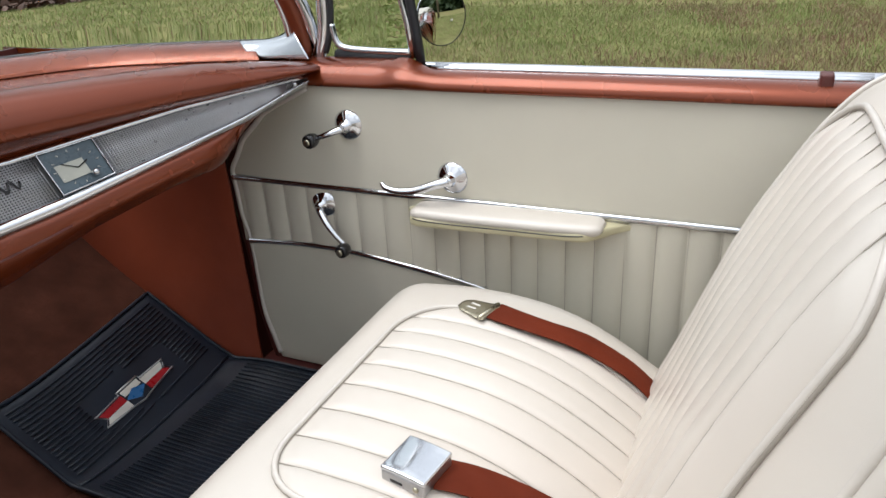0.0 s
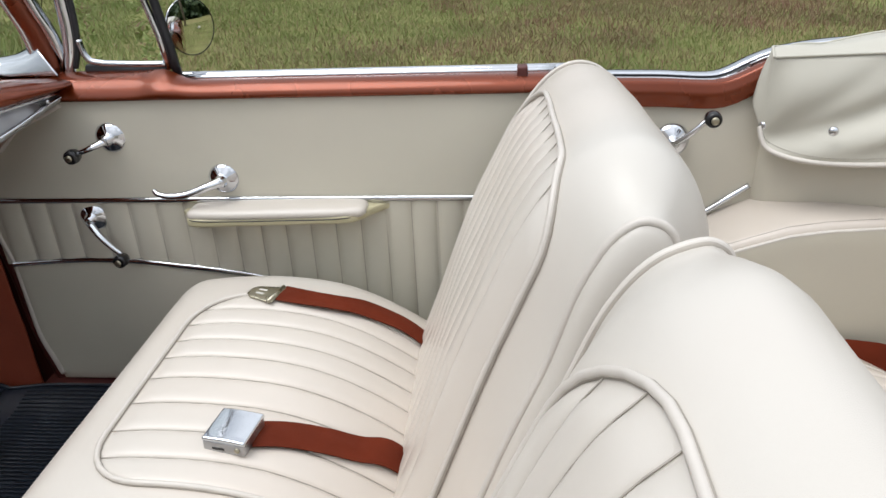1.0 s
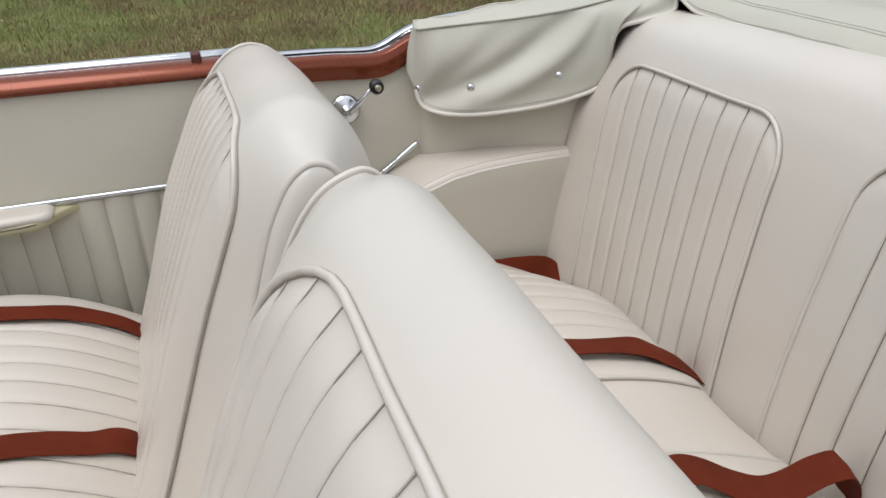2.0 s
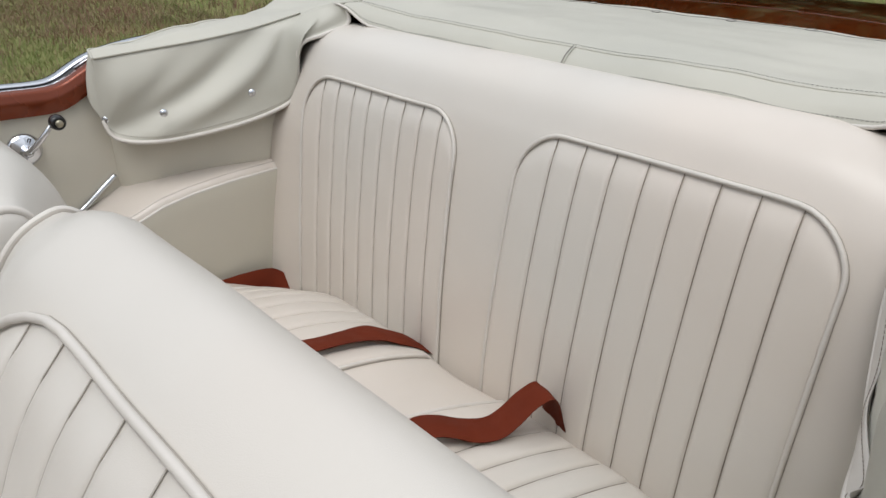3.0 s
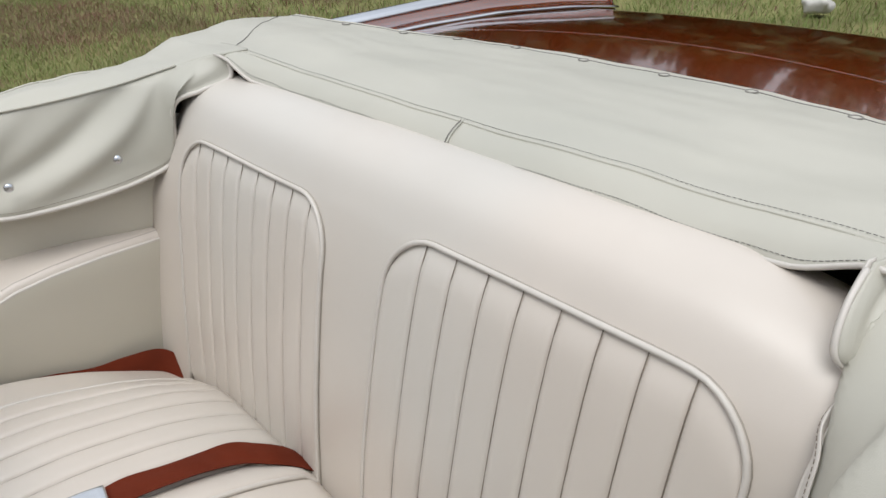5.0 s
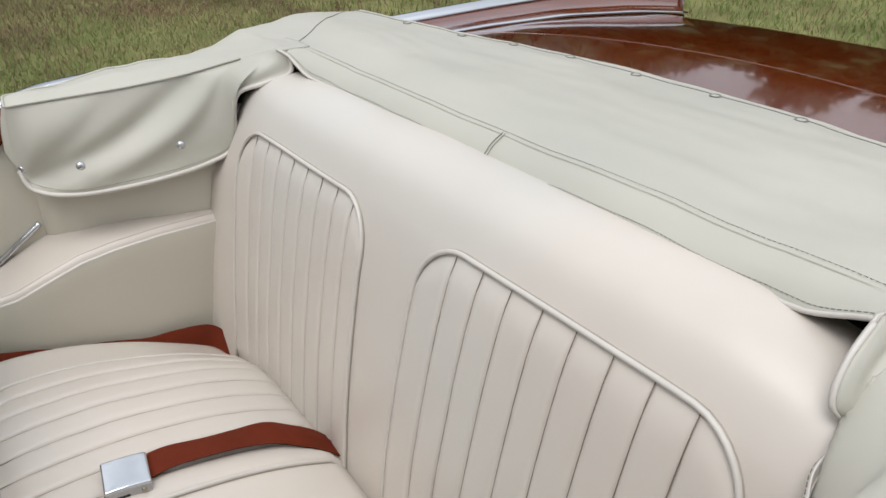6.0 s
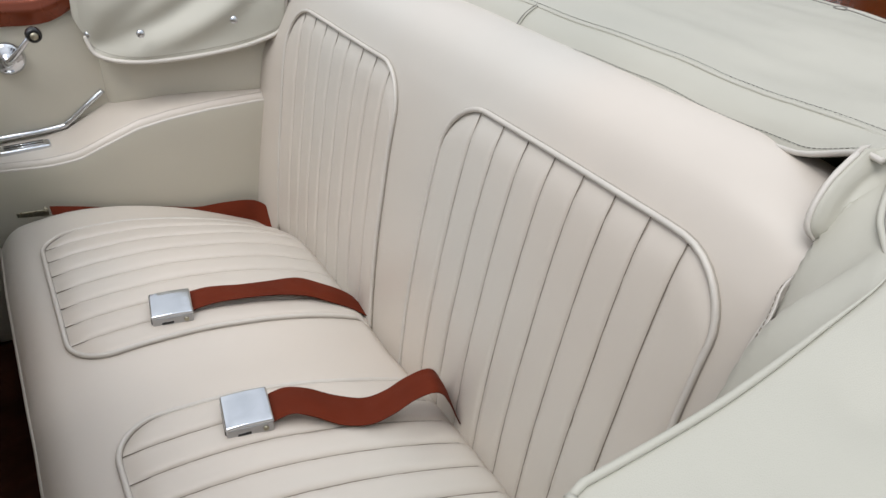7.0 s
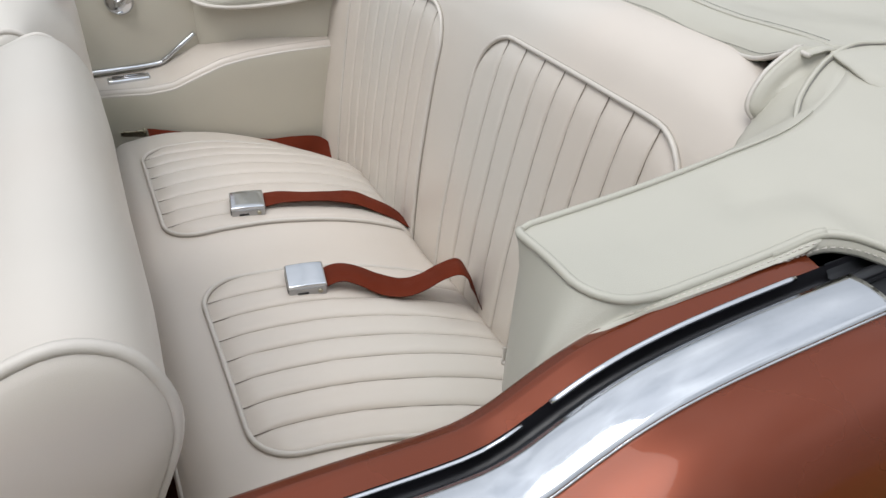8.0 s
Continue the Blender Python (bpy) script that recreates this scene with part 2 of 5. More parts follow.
def softbox(hx, hy, hz, r, n=(12, 12, 3), k=5):
    """A box with rounded edges, as points and faces, round the origin."""
    def marks(h, m):
        e = [r * math.tan(radians(45) * i / k) for i in range(k, 0, -1)]
        mid = [-(h - r) + 2 * (h - r) * i / m for i in range(m + 1)]
        return [-(h - r) - a for a in e] + mid + [h - r + a for a in e[::-1]]
    ax, h = [marks(hx, n[0]), marks(hy, n[1]), marks(hz, n[2])], (hx, hy, hz)
    index, verts, faces = {}, [], []

    def vert(q):
        key = tuple(round(c, 6) for c in q)
        if key not in index:
            inner = Vector([min(max(c, -(e - r)), e - r) for c, e in zip(q, h)])
            d = Vector(q) - inner
            index[key] = len(verts)
            verts.append(inner + d.normalized() * r if d.length > 1e-9 else Vector(q))
        return index[key]

    for axis in range(3):
        u, v = (axis + 1) % 3, (axis + 2) % 3
        for s in (-1, 1):
            for i in range(len(ax[u]) - 1):
                for j in range(len(ax[v]) - 1):
                    quad = []
                    for a, b in ((i, j), (i + 1, j), (i + 1, j + 1), (i, j + 1)):
                        q = [0, 0, 0]
                        q[axis], q[u], q[v] = s * h[axis], ax[u][a], ax[v][b]
                        quad.append(vert(q))
                    faces.append(tuple(quad) if s > 0 else tuple(quad[::-1]))
    return verts, faces


def shaped(geo, f):
    return [f(Vector(v)) for v in geo[0]], geo[1]


def wrinkle(x, y, z, size, amount):
    return amount * noise.noise(Vector((x, y, z)) / size)


def lathe(profile, centre, axis, segs=24):
    """A turned shape: (radius, height) pairs round axis at centre."""
    a = Vector(axis).normalized()
    s = a.orthogonal().normalized()
    t = a.cross(s)
    verts, faces = [], []
    for r, h in profile:
        for k in range(segs):
            w = 2 * math.pi * k / segs
            verts.append(Vector(centre) + a * h + r * (math.cos(w) * s + math.sin(w) * t))
    for i in range(len(profile) - 1):
        for k in range(segs):
            faces.append((i * segs + k, i * segs + (k + 1) % segs, (i + 1) * segs + (k + 1) % segs, (i + 1) * segs + k))
    faces += [tuple(range(segs))[::-1], tuple(range((len(profile) - 1) * segs, len(profile) * segs))]
    return verts, faces


def mirrored(geo):
    return [Vector((v[0], -v[1], v[2])) for v in geo[0]], [q[::-1] for q in geo[1]]


def sided(geo, side):
    return geo if side > 0 else mirrored(geo)


def pleats(place, us, v0, v1, bulge, mat, parent, nv=34, nu=10, sink=0.001, flat=4.0, shade_mat=None):
    """Stuffed channels side by side: place(u, v, d) gives the surface raised by d."""
    for a, b in zip(us[:-1], us[1:]):
        def f(s, t, a=a, b=b):
            s = 0.5 - 0.5 * math.cos(math.pi * s)
            u = a + (b - a) * s
            lo, hi = v0(u), v1(u)
            v = lo + (hi - lo) * t
            round_ = max(0.0, 1 - abs(2 * s - 1) ** flat) ** 0.6
            ends = smooth(0, 0.055, min(t, 1 - t) + 0.003)
            pucker = 0.0006 * math.sin(v * 190 + u * 900) * (1 - round_) + wrinkle(u, v, 4, 0.03, 0.0006)
            return place(u, v, -sink + (bulge + sink) * round_ * (0.10 + 0.90 * ends) + pucker)
        part("pleat", sheet(f, nu, nv), mat, parent)
    # dark line in each groove: shade between pleats, painted by colour
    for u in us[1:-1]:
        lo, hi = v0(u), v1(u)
        part("seam", tube([place(u, lo + (hi - lo) * k / 24, 0.0012) for k in range(25)], 0.0007, segs=5), shade_mat or STITCH_AND_SHADE, parent)


def piped(place, line, r, parent):
    """Piping along (u, v) points on a surface, over a dark tube painting crease shade."""
    w = part("welt", tube([place(u, v, 0.0035) for u, v in line], r), WELT, parent)
    # shade at the welt's foot, put into the colour of this tube
    part("welt_seam", tube([place(u, v, 0.0014) for u, v in line], r * 1.12, segs=6), CREASE_SHADE, w)
    return w


def stitched(line, dash=0.0038, gap=0.0018, r=0.00042):
    """A run of stitches along a line of points, as one mesh."""
    bits, run, total = [], 0.0, sum((q - p).length for p, q in zip(line[:-1], line[1:]))
    spots = [0.0]
    for p, q in zip(line[:-1], line[1:]):
        spots.append(spots[-1] + (q - p).length)
    xs, ys, zs = ([p[k] for p in line] for k in range(3))
    where = lambda s: Vector((float(np.interp(s, spots, xs)), float(np.interp(s, spots, ys)), float(np.interp(s, spots, zs))))
    while run + dash < total:
        bits.append(tube([where(run), where(run + dash)], r, segs=5))
        run += dash + gap
    return joined(*bits)


def outline(us0, us1, v0, v1, r, n=8):
    """A rounded rectangle in (u, v), from the foot of one side over the top to the foot of the other."""
    pts = [(us0, v0 + (v1 - r - v0) * i / 14) for i in range(14)]
    pts += [(us0 + r - r * math.cos(w), v1 - r + r * math.sin(w)) for w in [math.pi / 2 * i / n for i in range(n + 1)]]
    pts += [(us0 + r + (us1 - us0 - 2 * r) * i / 16, v1) for i in range(1, 16)]
    pts += [(us1 - r + r * math.sin(w), v1 - r + r * math.cos(w)) for w in [math.pi / 2 * i / n for i in range(n + 1)]]
    pts += [(us1, v1 - r - (v1 - r - v0) * i / 14) for i in range(1, 15)]
    return pts


def rounded_top(us0, us1, v1, r):
    """Height of that outline's top over u."""
    def top(u):
        d = max(us0 + r - u, u - (us1 - r), 0)
        return v1 - r + math.sqrt(max(r * r - d * d, 0))
    return top


# ---------------------------------------------------------------- ground, distance
def ground_height(x, y):
    return 0.05 * noise.noise(Vector((x * 0.12, y * 0.12, 0.3))) * smooth(2.5, 8, math.hypot(x, y))


def far(u):
    return math.copysign(abs(2 * u - 1) ** 2.4 * 420, 2 * u - 1)


tagged(part("ground", sheet(lambda u, v: (far(u), far(v), ground_height(far(u), far(v))), 90, 90), SOIL),
       "rough meadow ground with brown thatch under the grass", "ground", kind="structure")


def meadow():
    """Short bent blades, denser and finer near the car, with patches of reddish dry grass."""
    rng = np.random.default_rng(5)
    verts, faces, slots = [], [], []

    def sow(count, x0, x1, y0, y1, tall, wide):
        for _ in range(count):
            x, y = rng.uniform(x0, x1), rng.uniform(y0, y1)
            if -2.2 < x < 3.0 and abs(y) < 1.05:
                continue
            patch = noise.noise(Vector((x * 0.42, y * 0.30, 2.0))) + 0.5 * noise.noise(Vector((x * 1.7, y * 1.2, 5.0)))
            dry = rng.uniform() < 0.08 + 0.75 * smooth(-0.35, 0.25, patch) * smooth(-3.5, 0.0, x) * smooth(4.0, 6.5, y)
            z, w, h = ground_height(x, y), rng.uniform(0, 6.283), tall * rng.uniform(0.45, 1.25) * (1.25 if dry else 1.0)
            b = wide * rng.uniform(0.6, 1.3)
            cx, cy, lean = math.cos(w), math.sin(w), h * rng.uniform(0.15, 1.2)
            w2 = rng.uniform(0, 6.283)
            lx, ly = lean * math.cos(w2), lean * math.sin(w2)
            k = len(verts)
            verts.extend([(x - b * cx, y - b * cy, z), (x + b * cx, y + b * cy, z),
                          (x + 0.35 * lx + 0.7 * b * cx, y + 0.35 * ly + 0.7 * b * cy, z + 0.62 * h), (x + 0.35 * lx - 0.7 * b * cx, y + 0.35 * ly - 0.7 * b * cy, z + 0.62 * h),
                          (x + lx, y + ly, z + h)])
            faces.extend([(k, k + 1, k + 2, k + 3), (k + 3, k + 2, k + 4)])
            slots.extend([int(dry)] * 2)

    sow(115000, -6, 4, 3.4, 10, 0.055, 0.0030)
    sow(52000, -17, -5, 3.4, 16, 0.06, 0.0055)
    sow(36000, -8, 10, 10, 24, 0.07, 0.008)
    sow(42000, 4, 14, -3, 9, 0.09, 0.0050)
    sow(12000, -3, 4, -5, 3.4, 0.06, 0.004)
    sow(24000, -34, 24, 16, 48, 0.09, 0.022)
    me = mesh_of("meadow_grass", verts, faces, False)
    ob = tagged(part("meadow_grass", me, GRASS), "short uneven green grass with reddish dry patches", "grass", kind="stuff")
    me.materials.append(DRY_GRASS)
    me.polygons.foreach_set("material_index", slots)
    return ob


meadow()


def woods():
    """A far line of trees, each a tapered trunk with limbs and a loose crown."""
    rng = random.Random(11)
    verts, faces = [], []
    for n in range(80):
        w = radians(-34 + 94 * n / 67) if n < 68 else radians(70 + 10 * (n - 68))
        d = rng.uniform(30, 44)
        x, y, tall = d * math.cos(w), d * math.sin(w), rng.uniform(5.5, 9.5) * (0.55 if abs(w) < radians(16) else 1.0)
        v, f = tube([(x, y, 0), (x + 0.2, y, tall * 0.35), (x - 0.1, y + 0.2, tall * 0.75)], [0.26, 0.18, 0.06], segs=6)
        faces += [tuple(i + len(verts) for i in q) for q in f]
        verts += v
        lobes = [(rng.uniform(-2.2, 2.2), rng.uniform(-2.2, 2.2), tall * rng.uniform(0.08, 0.92), rng.uniform(1.0, 2.1)) for _ in range(19)]
        for lx, ly, lz, lr in lobes:
            for _ in range(64):
                p = Vector((rng.gauss(0, 1), rng.gauss(0, 1), rng.gauss(0, 0.8))).normalized() * lr * rng.uniform(0.5, 1.05) + Vector((x + lx, y + ly, lz))
                a = Vector((rng.uniform(-1, 1), rng.uniform(-1, 1), rng.uniform(-1, 1))).normalized() * rng.uniform(0.36, 0.72)
                b = a.orthogonal() * 0.7
                k = len(verts)
                verts += [p - a, p + b, p + a, p - b]
                faces.append((k, k + 1, k + 2, k + 3))
    return tagged(part("far_woods", mesh_of("far_woods", verts, faces, False), LEAVES), "far line of dark green trees", "trees", kind="stuff")


woods()
tagged(part("utility_pole", tube([(13.5, 1.2, 0), (13.5, 1.2, 4), (13.5, 1.2, 9)], [0.16, 0.15, 0.12], segs=12), WOOD), "weathered wooden utility pole in the grass", "pole")
rock = shaped(softbox(0.16, 0.12, 0.07, 0.06, (3, 3, 2), 3), lambda p: Vector((8.6, 2.35, 0.09)) + p * (1 + 0.4 * noise.noise(p * 9)))
tagged(part("stone", rock, STONE), "pale rough stone lying in the grass", "stone")



def mulch_bed():
    """A low bed of bark chips at the edge of the grass."""
    rng = random.Random(3)
    verts, faces = [], []
    for _ in range(2600):
        u, v = rng.random(), rng.gauss(0, 0.33)
        p = Vector((-14.3 - 3.2 * u - 0.7 * v, 10.3 + 1.0 * u - 3.5 * v + 2.5 * u, 0.05 + 0.30 * math.exp(-(v / 0.5) ** 2) * smooth(0, 0.25, u) * rng.random()))
        a = Vector((rng.uniform(-1, 1), rng.uniform(-1, 1), rng.uniform(-0.5, 0.5))).normalized() * rng.uniform(0.05, 0.15)
        b = a.orthogonal() * 0.5
        k = len(verts)
        verts += [p - a, p + b, p + a, p - b]
        faces.append((k, k + 1, k + 2, k + 3))
    return tagged(part("mulch_bed", mesh_of("mulch_bed", verts, faces, False), MULCH), "low bed of brown bark chips beside the grass", "mulch", kind="stuff")


mulch_bed()

# ---------------------------------------------------------------- car body
belt_line = table([-0.75, 0.30, 0.47, 0.54, 0.572, 0.590, 0.612, 0.645, 0.685, 0.73, 0.80, 0.90, 1.1, 1.4, 2.7], [1.003, 1.001, 0.997, 0.992, 0.993, 1.003, 1.015, 1.029, 1.0375, 1.0425, 1.0465, 1.049, 1.05, 1.05, 1.05])
BELT = lambda x: sum(belt_line(x + d) for d in (-0.018, -0.009, 0.0, 0.009, 0.018)) / 5
BELT_SOFT = lambda x: sum(belt_line(x + 0.02 * d) for d in range(-12, 13)) / 25
body = thing("convertible_body", "metallic copper vintage convertible body with chrome belt mouldings", "car")


def strip(side, x0, x1, rows, n=60, belt=BELT):
    """A band along the belt line through offsets (out, up) from the line y = 0.70 at belt height."""
    rows = [Vector((0, o, u)) for o, u in rows]

    def f(s, t):
        x = x0 + (x1 - x0) * s
        q = along(rows, t)
        return Vector((x, side * ((0.70 if side > 0 else 0.713) + q.y), belt(x) + q.z))
    return sheet(f, n, 4 * (len(rows) - 1), flip=side > 0)


for side, word in ((1, "right"), (-1, "left")):
    # rear quarter: inner copper rail, weather slot, wide chrome moulding, outer skin
    part("inner_rail", strip(side, 0.33, 1.35 if side > 0 else 0.828, [(-0.004, -0.045), (-0.006, -0.02), (0.0, -0.004), (0.01, 0.0), (0.026, -0.003)]), COPPER, body)
    part("rail_bead", tube([(x, side * (0.729 + (0 if side > 0 else 0.013)), BELT(x) - 0.001) for x in np.linspace(0.608, 1.3 if side > 0 else 0.800, 40)], 0.0022), CHROME, body, "thin bright bead")
    part("slot_bead", tube([(x, side * (0.728 + (0 if side > 0 else 0.013)), BELT(x) - 0.004) for x in np.linspace(0.33, 0.59, 20)], 0.0016), CHROME, body)
    part("weather_slot", strip(side, 0.33, 1.35, [(0.026, -0.003), (0.028, -0.016), (0.045, -0.016), (0.048, -0.004)]), DARK_TRIM, body, "black rubber window slot")
    part("slot_lip", tube([(x, side * (0.742 + (0 if side > 0 else 0.013)), BELT(x) - 0.010) for x in np.linspace(0.33, 1.2, 50)], 0.006), RUBBER, body)
    wide = lambda x: 0.031 + 0.003 * smooth(0.57, 0.80, x)

    def moulding(s, t, side=side, wide=wide):
        x = 0.33 + 0.505 * s
        w = wide(x)
        arc = math.sin(math.pi * t)
        return Vector((x, side * (0.744 + w * t + (0 if side > 0 else 0.013)), BELT(x) - 0.003 - 0.002 * t + 0.0022 * arc))
    bm_ = part("belt_moulding", sheet(moulding, 90, 8, flip=side > 0), POLISHED, body, "wide polished chrome belt moulding", thick=0.004)
    part("moulding_bead", tube([Vector(moulding(s, 0.03)) + Vector((0, 0, 0.0012)) for s in np.linspace(0, 1, 90)], 0.0023), CHROME, bm_, "bright rolled inner edge")
    part("moulding_bead", tube([Vector(moulding(s, 0.985)) + Vector((0, 0, -0.0008)) for s in np.linspace(0, 1, 90)], 0.0016), CHROME, bm_)
    part("mitre_joint", tube([Vector(moulding(0.462, t)) + Vector((0, 0, 0.0004)) for t in np.linspace(0, 1, 6)], 0.0007, segs=5), DARK_TRIM, bm_)
    # dark sheet added so the void below the cover is black by colour
    part("roof_well", strip(side, 0.826, 1.12, [(-0.075, -0.16), (-0.030, -0.10), (-0.010, -0.045), (0.026, -0.030)]), DARK_TRIM, body, "dark sheet added as the shade of the void below the boot cover")
    # black strip in the rubber colour, standing in for shade under the flap
    part("rear_seal", strip(side, 0.836, 1.10, [(0.024, -0.004), (0.030, -0.012), (0.050, -0.013), (0.078, -0.016)]), RUBBER, body, "black strip standing in for the shaded recess below the boot cover")

    def skin(s, t, side=side, wide=wide):
        x = 0.33 + 2.35 * s
        w = wide(x)
        pts = [Vector((0, 0.743 + w, -0.0062)), Vector((0, 0.772 + w, -0.0135)), Vector((0, 0.832, -0.034)), Vector((0, 0.860, -0.085)), Vector((0, 0.874, -0.20)), Vector((0, 0.88, -0.36)),
               Vector((0, 0.87, -0.52)), Vector((0, 0.80, -0.76))]
        q = along(spline(pts, 5), t)
        k = smooth(0.008, 0.10, -q.z)
        return Vector((x, side * (q.y + (0 if side > 0 else 0.013)), BELT(x) * (1 - k) + BELT_SOFT(x) * k + q.z))
    part("quarter_panel", sheet(skin, 110, 34, flip=side < 0), COPPER, body, "rear quarter panel in glossy copper paint")

    # tail fin with its chrome cap
    FIN = table([1.2, 1.46, 1.75, 1.97, 2.3, 2.62], [1.050, 1.060, 1.070, 1.074, 1.066, 1.040])
    VALLEY = table([1.2, 1.5, 1.65, 1.9, 2.2, 2.6], [1.040, 1.044, 1.046, 1.042, 1.020, 0.972])

    def fin_in(s, t, side=side):
        """The hollow inner face of the fin, from its cap down to the valley beside the lid."""
        x = 1.2 + (1.22 + 0.15 * (1 - t)) * s
        hollow = math.sin(math.pi * t)
        y = 0.772 - 0.112 * t + 0.012 * hollow * s
        z = (FIN(x) - 0.010) * (1 - t) + VALLEY(x) * t - (0.002 + 0.020 * s) * hollow * (1 - 0.3 * t)
        return Vector((x, side * y, z))
    part("tail_fin", sheet(fin_in, 30, 14, flip=side < 0), COPPER_DEEP, body, "copper tail fin", thick=0.006)
    for t0 in (0.30, 0.62):
        part("fin_crease", tube([Vector(fin_in(s, t0 + 0.12 * s)) + Vector((0, 0, 0.001)) for s in np.linspace(0.22, 0.80, 16)], [0.0035 * math.sin(math.pi * (i + 0.5) / 16) + 0.0006 for i in range(16)], segs=8), COPPER_DEEP, body)
    part("fin_end", sheet(lambda s, t, side=side: Vector((2.42 + 0.15 * s, side * (0.66 + 0.145 * s), 0.985 - 0.32 * t + 0.055 * s * (1 - t))), 6, 6, flip=side > 0), COPPER_DEEP, body, thick=0.006)
    part("fin_cap", sheet(lambda s, t, side=side: Vector((1.2 + 1.375 * s, side * (0.765 + 0.040 * t), FIN(1.2 + 1.375 * s) - 0.008 + 0.011 * math.sin(math.pi * t) + 0.004 * t)), 30, 10, flip=side > 0), CHROME, body, "bright chrome cap", thick=0.006)
    part("deck_bead", tube([(x, side * 0.655, VALLEY(x) + 0.003) for x in np.linspace(1.45, 2.42, 30)], 0.0045), CHROME, body, "thin chrome bead beside the lid")


def deck_z(x, y):
    return 1.066 - 0.024 * (y / 0.7) ** 2 - 0.055 * smooth(1.7, 2.7, x) - 0.22 * max(0, (x - 2.25) / 0.45) ** 2


def seam_x(y):
    u = abs(y) / 0.7
    return 1.79 - 0.20 * u * u - 0.10 * u ** 6


def decked(x, y):
    return Vector((x, y, deck_z(x, y)))


def cut_panel(f, nu, nv, drop=0.012):
    """A sheet with crisp turned-down edges."""
    def marks(n):
        return [-1, 0, 0.0015] + [0.004 + 0.992 * i / n for i in range(n + 1)] + [0.9985, 1, 2]
    us, vs = marks(nu), marks(nv)
    verts = []
    for u in us:
        for v in vs:
            out = u in (-1, 2) or v in (-1, 2)
            verts.append(Vector(f(min(max(u, 0), 1), min(max(v, 0), 1))) - Vector((0, 0, drop if out else 0.0)))
    m = len(vs)
    return verts, [(i * m + j, (i + 1) * m + j, (i + 1) * m + j + 1, i * m + j + 1) for i in range(len(us) - 1) for j in range(m - 1)]


part("rear_shelf", cut_panel(lambda s, t: (lambda y: decked(1.30 + (seam_x(y) - 0.0025 - 1.30) * s, y))(-0.652 + 1.304 * t), 16, 40), COPPER_DEEP, body, "deep copper panel ahead of the trunk lid")
part("trunk_lid", cut_panel(lambda s, t: (lambda y: decked(seam_x(y) + 0.0025 + (2.65 - seam_x(y)) * s, y))(-0.650 + 1.300 * t), 30, 40), COPPER_DEEP, body, "glossy deep copper trunk lid")
part("deck_gutter", sheet(lambda s, t: Vector((1.40 + 0.45 * s, -0.64 + 1.28 * t, deck_z(1.40 + 0.45 * s, -0.64 + 1.28 * t) - 0.010)), 10, 20), DARK_TRIM, body)
part("tail_panel", sheet(lambda s, t: Vector((2.64 - 0.02 * s, -0.78 + 1.56 * t, 0.80 - 0.45 * s)), 4, 12), COPPER_DEEP, body, thick=0.01)

# bonnet and front wings, low ahead of the windscreen
bonnet_z = lambda x, y: 1.000 - 0.10 * smooth(-1.4, -2.9, x) - 0.03 * (y / 0.66) ** 2 - 0.30 * max(0, (-2.75 - x) / 0.3) ** 2
part("bonnet", cut_panel(lambda s, t: (lambda x, y: Vector((x, y, bonnet_z(x, y))))(-1.36 - 1.60 * s, -0.66 + 1.32 * t), 20, 20), COPPER_DEEP, body, "copper bonnet ahead of the windscreen")
for side in (1, -1):
    def front_wing(s, t, side=side):
        x = -1.36 - 1.65 * s
        q = along(spline([(0, 0.664, 0.962), (0, 0.74, 0.985), (0, 0.81, 0.972), (0, 0.855, 0.90), (0, 0.872, 0.78), (0, 0.87, 0.52), (0, 0.80, 0.29)], 5), t)
        return Vector((x + 0.04 * t, side * (q.y - 0.10 * smooth(0.8, 1.0, s) * t), q.z - 0.06 * s))
    part("front_wing", sheet(front_wing, 20, 24, flip=side < 0), COPPER_DEEP, body, "copper front wing", thick=0.006)
part("front_panel", sheet(lambda s, t: Vector((-2.98 - 0.03 * math.sin(math.pi * s), -0.74 + 1.48 * t, 0.86 - 0.52 * s)), 6, 12), COPPER_DEEP, body, thick=0.01)

# floor pan, toe board, bulkhead
FLOOR = 0.325
part("floor_pan", sheet(lambda s, t: Vector((-0.87 + 2.0 * s, -0.78 + 1.56 * t, FLOOR + 0.10 * math.exp(-((t - 0.5) * 8) ** 2))), 20, 60), CARPET, body, "dark brown carpeted floor", thick=0.02)
part("toe_board", sheet(lambda s, t: Vector((-0.87 - 0.62 * s, -0.78 + 1.56 * t, FLOOR + 0.61 * 0.62 * s + 0.2 * max(0, s - 0.5) ** 2 + 0.10 * math.exp(-((t - 0.5) * 8) ** 2))), 20, 60, flip=True), CARPET, body, "brown carpeted toe board", thick=0.02)
part("firewall", sheet(lambda s, t: Vector((-1.47, -0.80 + 1.6 * t, 0.66 + 0.36 * s)), 3, 8), MAROON, body, thick=0.02)
part("rear_bulkhead", sheet(lambda s, t: Vector((1.13, -0.80 + 1.6 * t, 0.32 + 0.70 * s)), 3, 8), DARK_TRIM, body, thick=0.02)
# flat panel added behind the seat's top; its dark colour is the gap's shade
part("top_well", sheet(lambda s, t: Vector((1.06 + 0.4 * s, -0.66 + 1.32 * t, 1.0 - 0.03 * s)), 3, 8), DARK_TRIM, body, "flat dark panel added as shade in the gap behind the rear seat", thick=0.02)
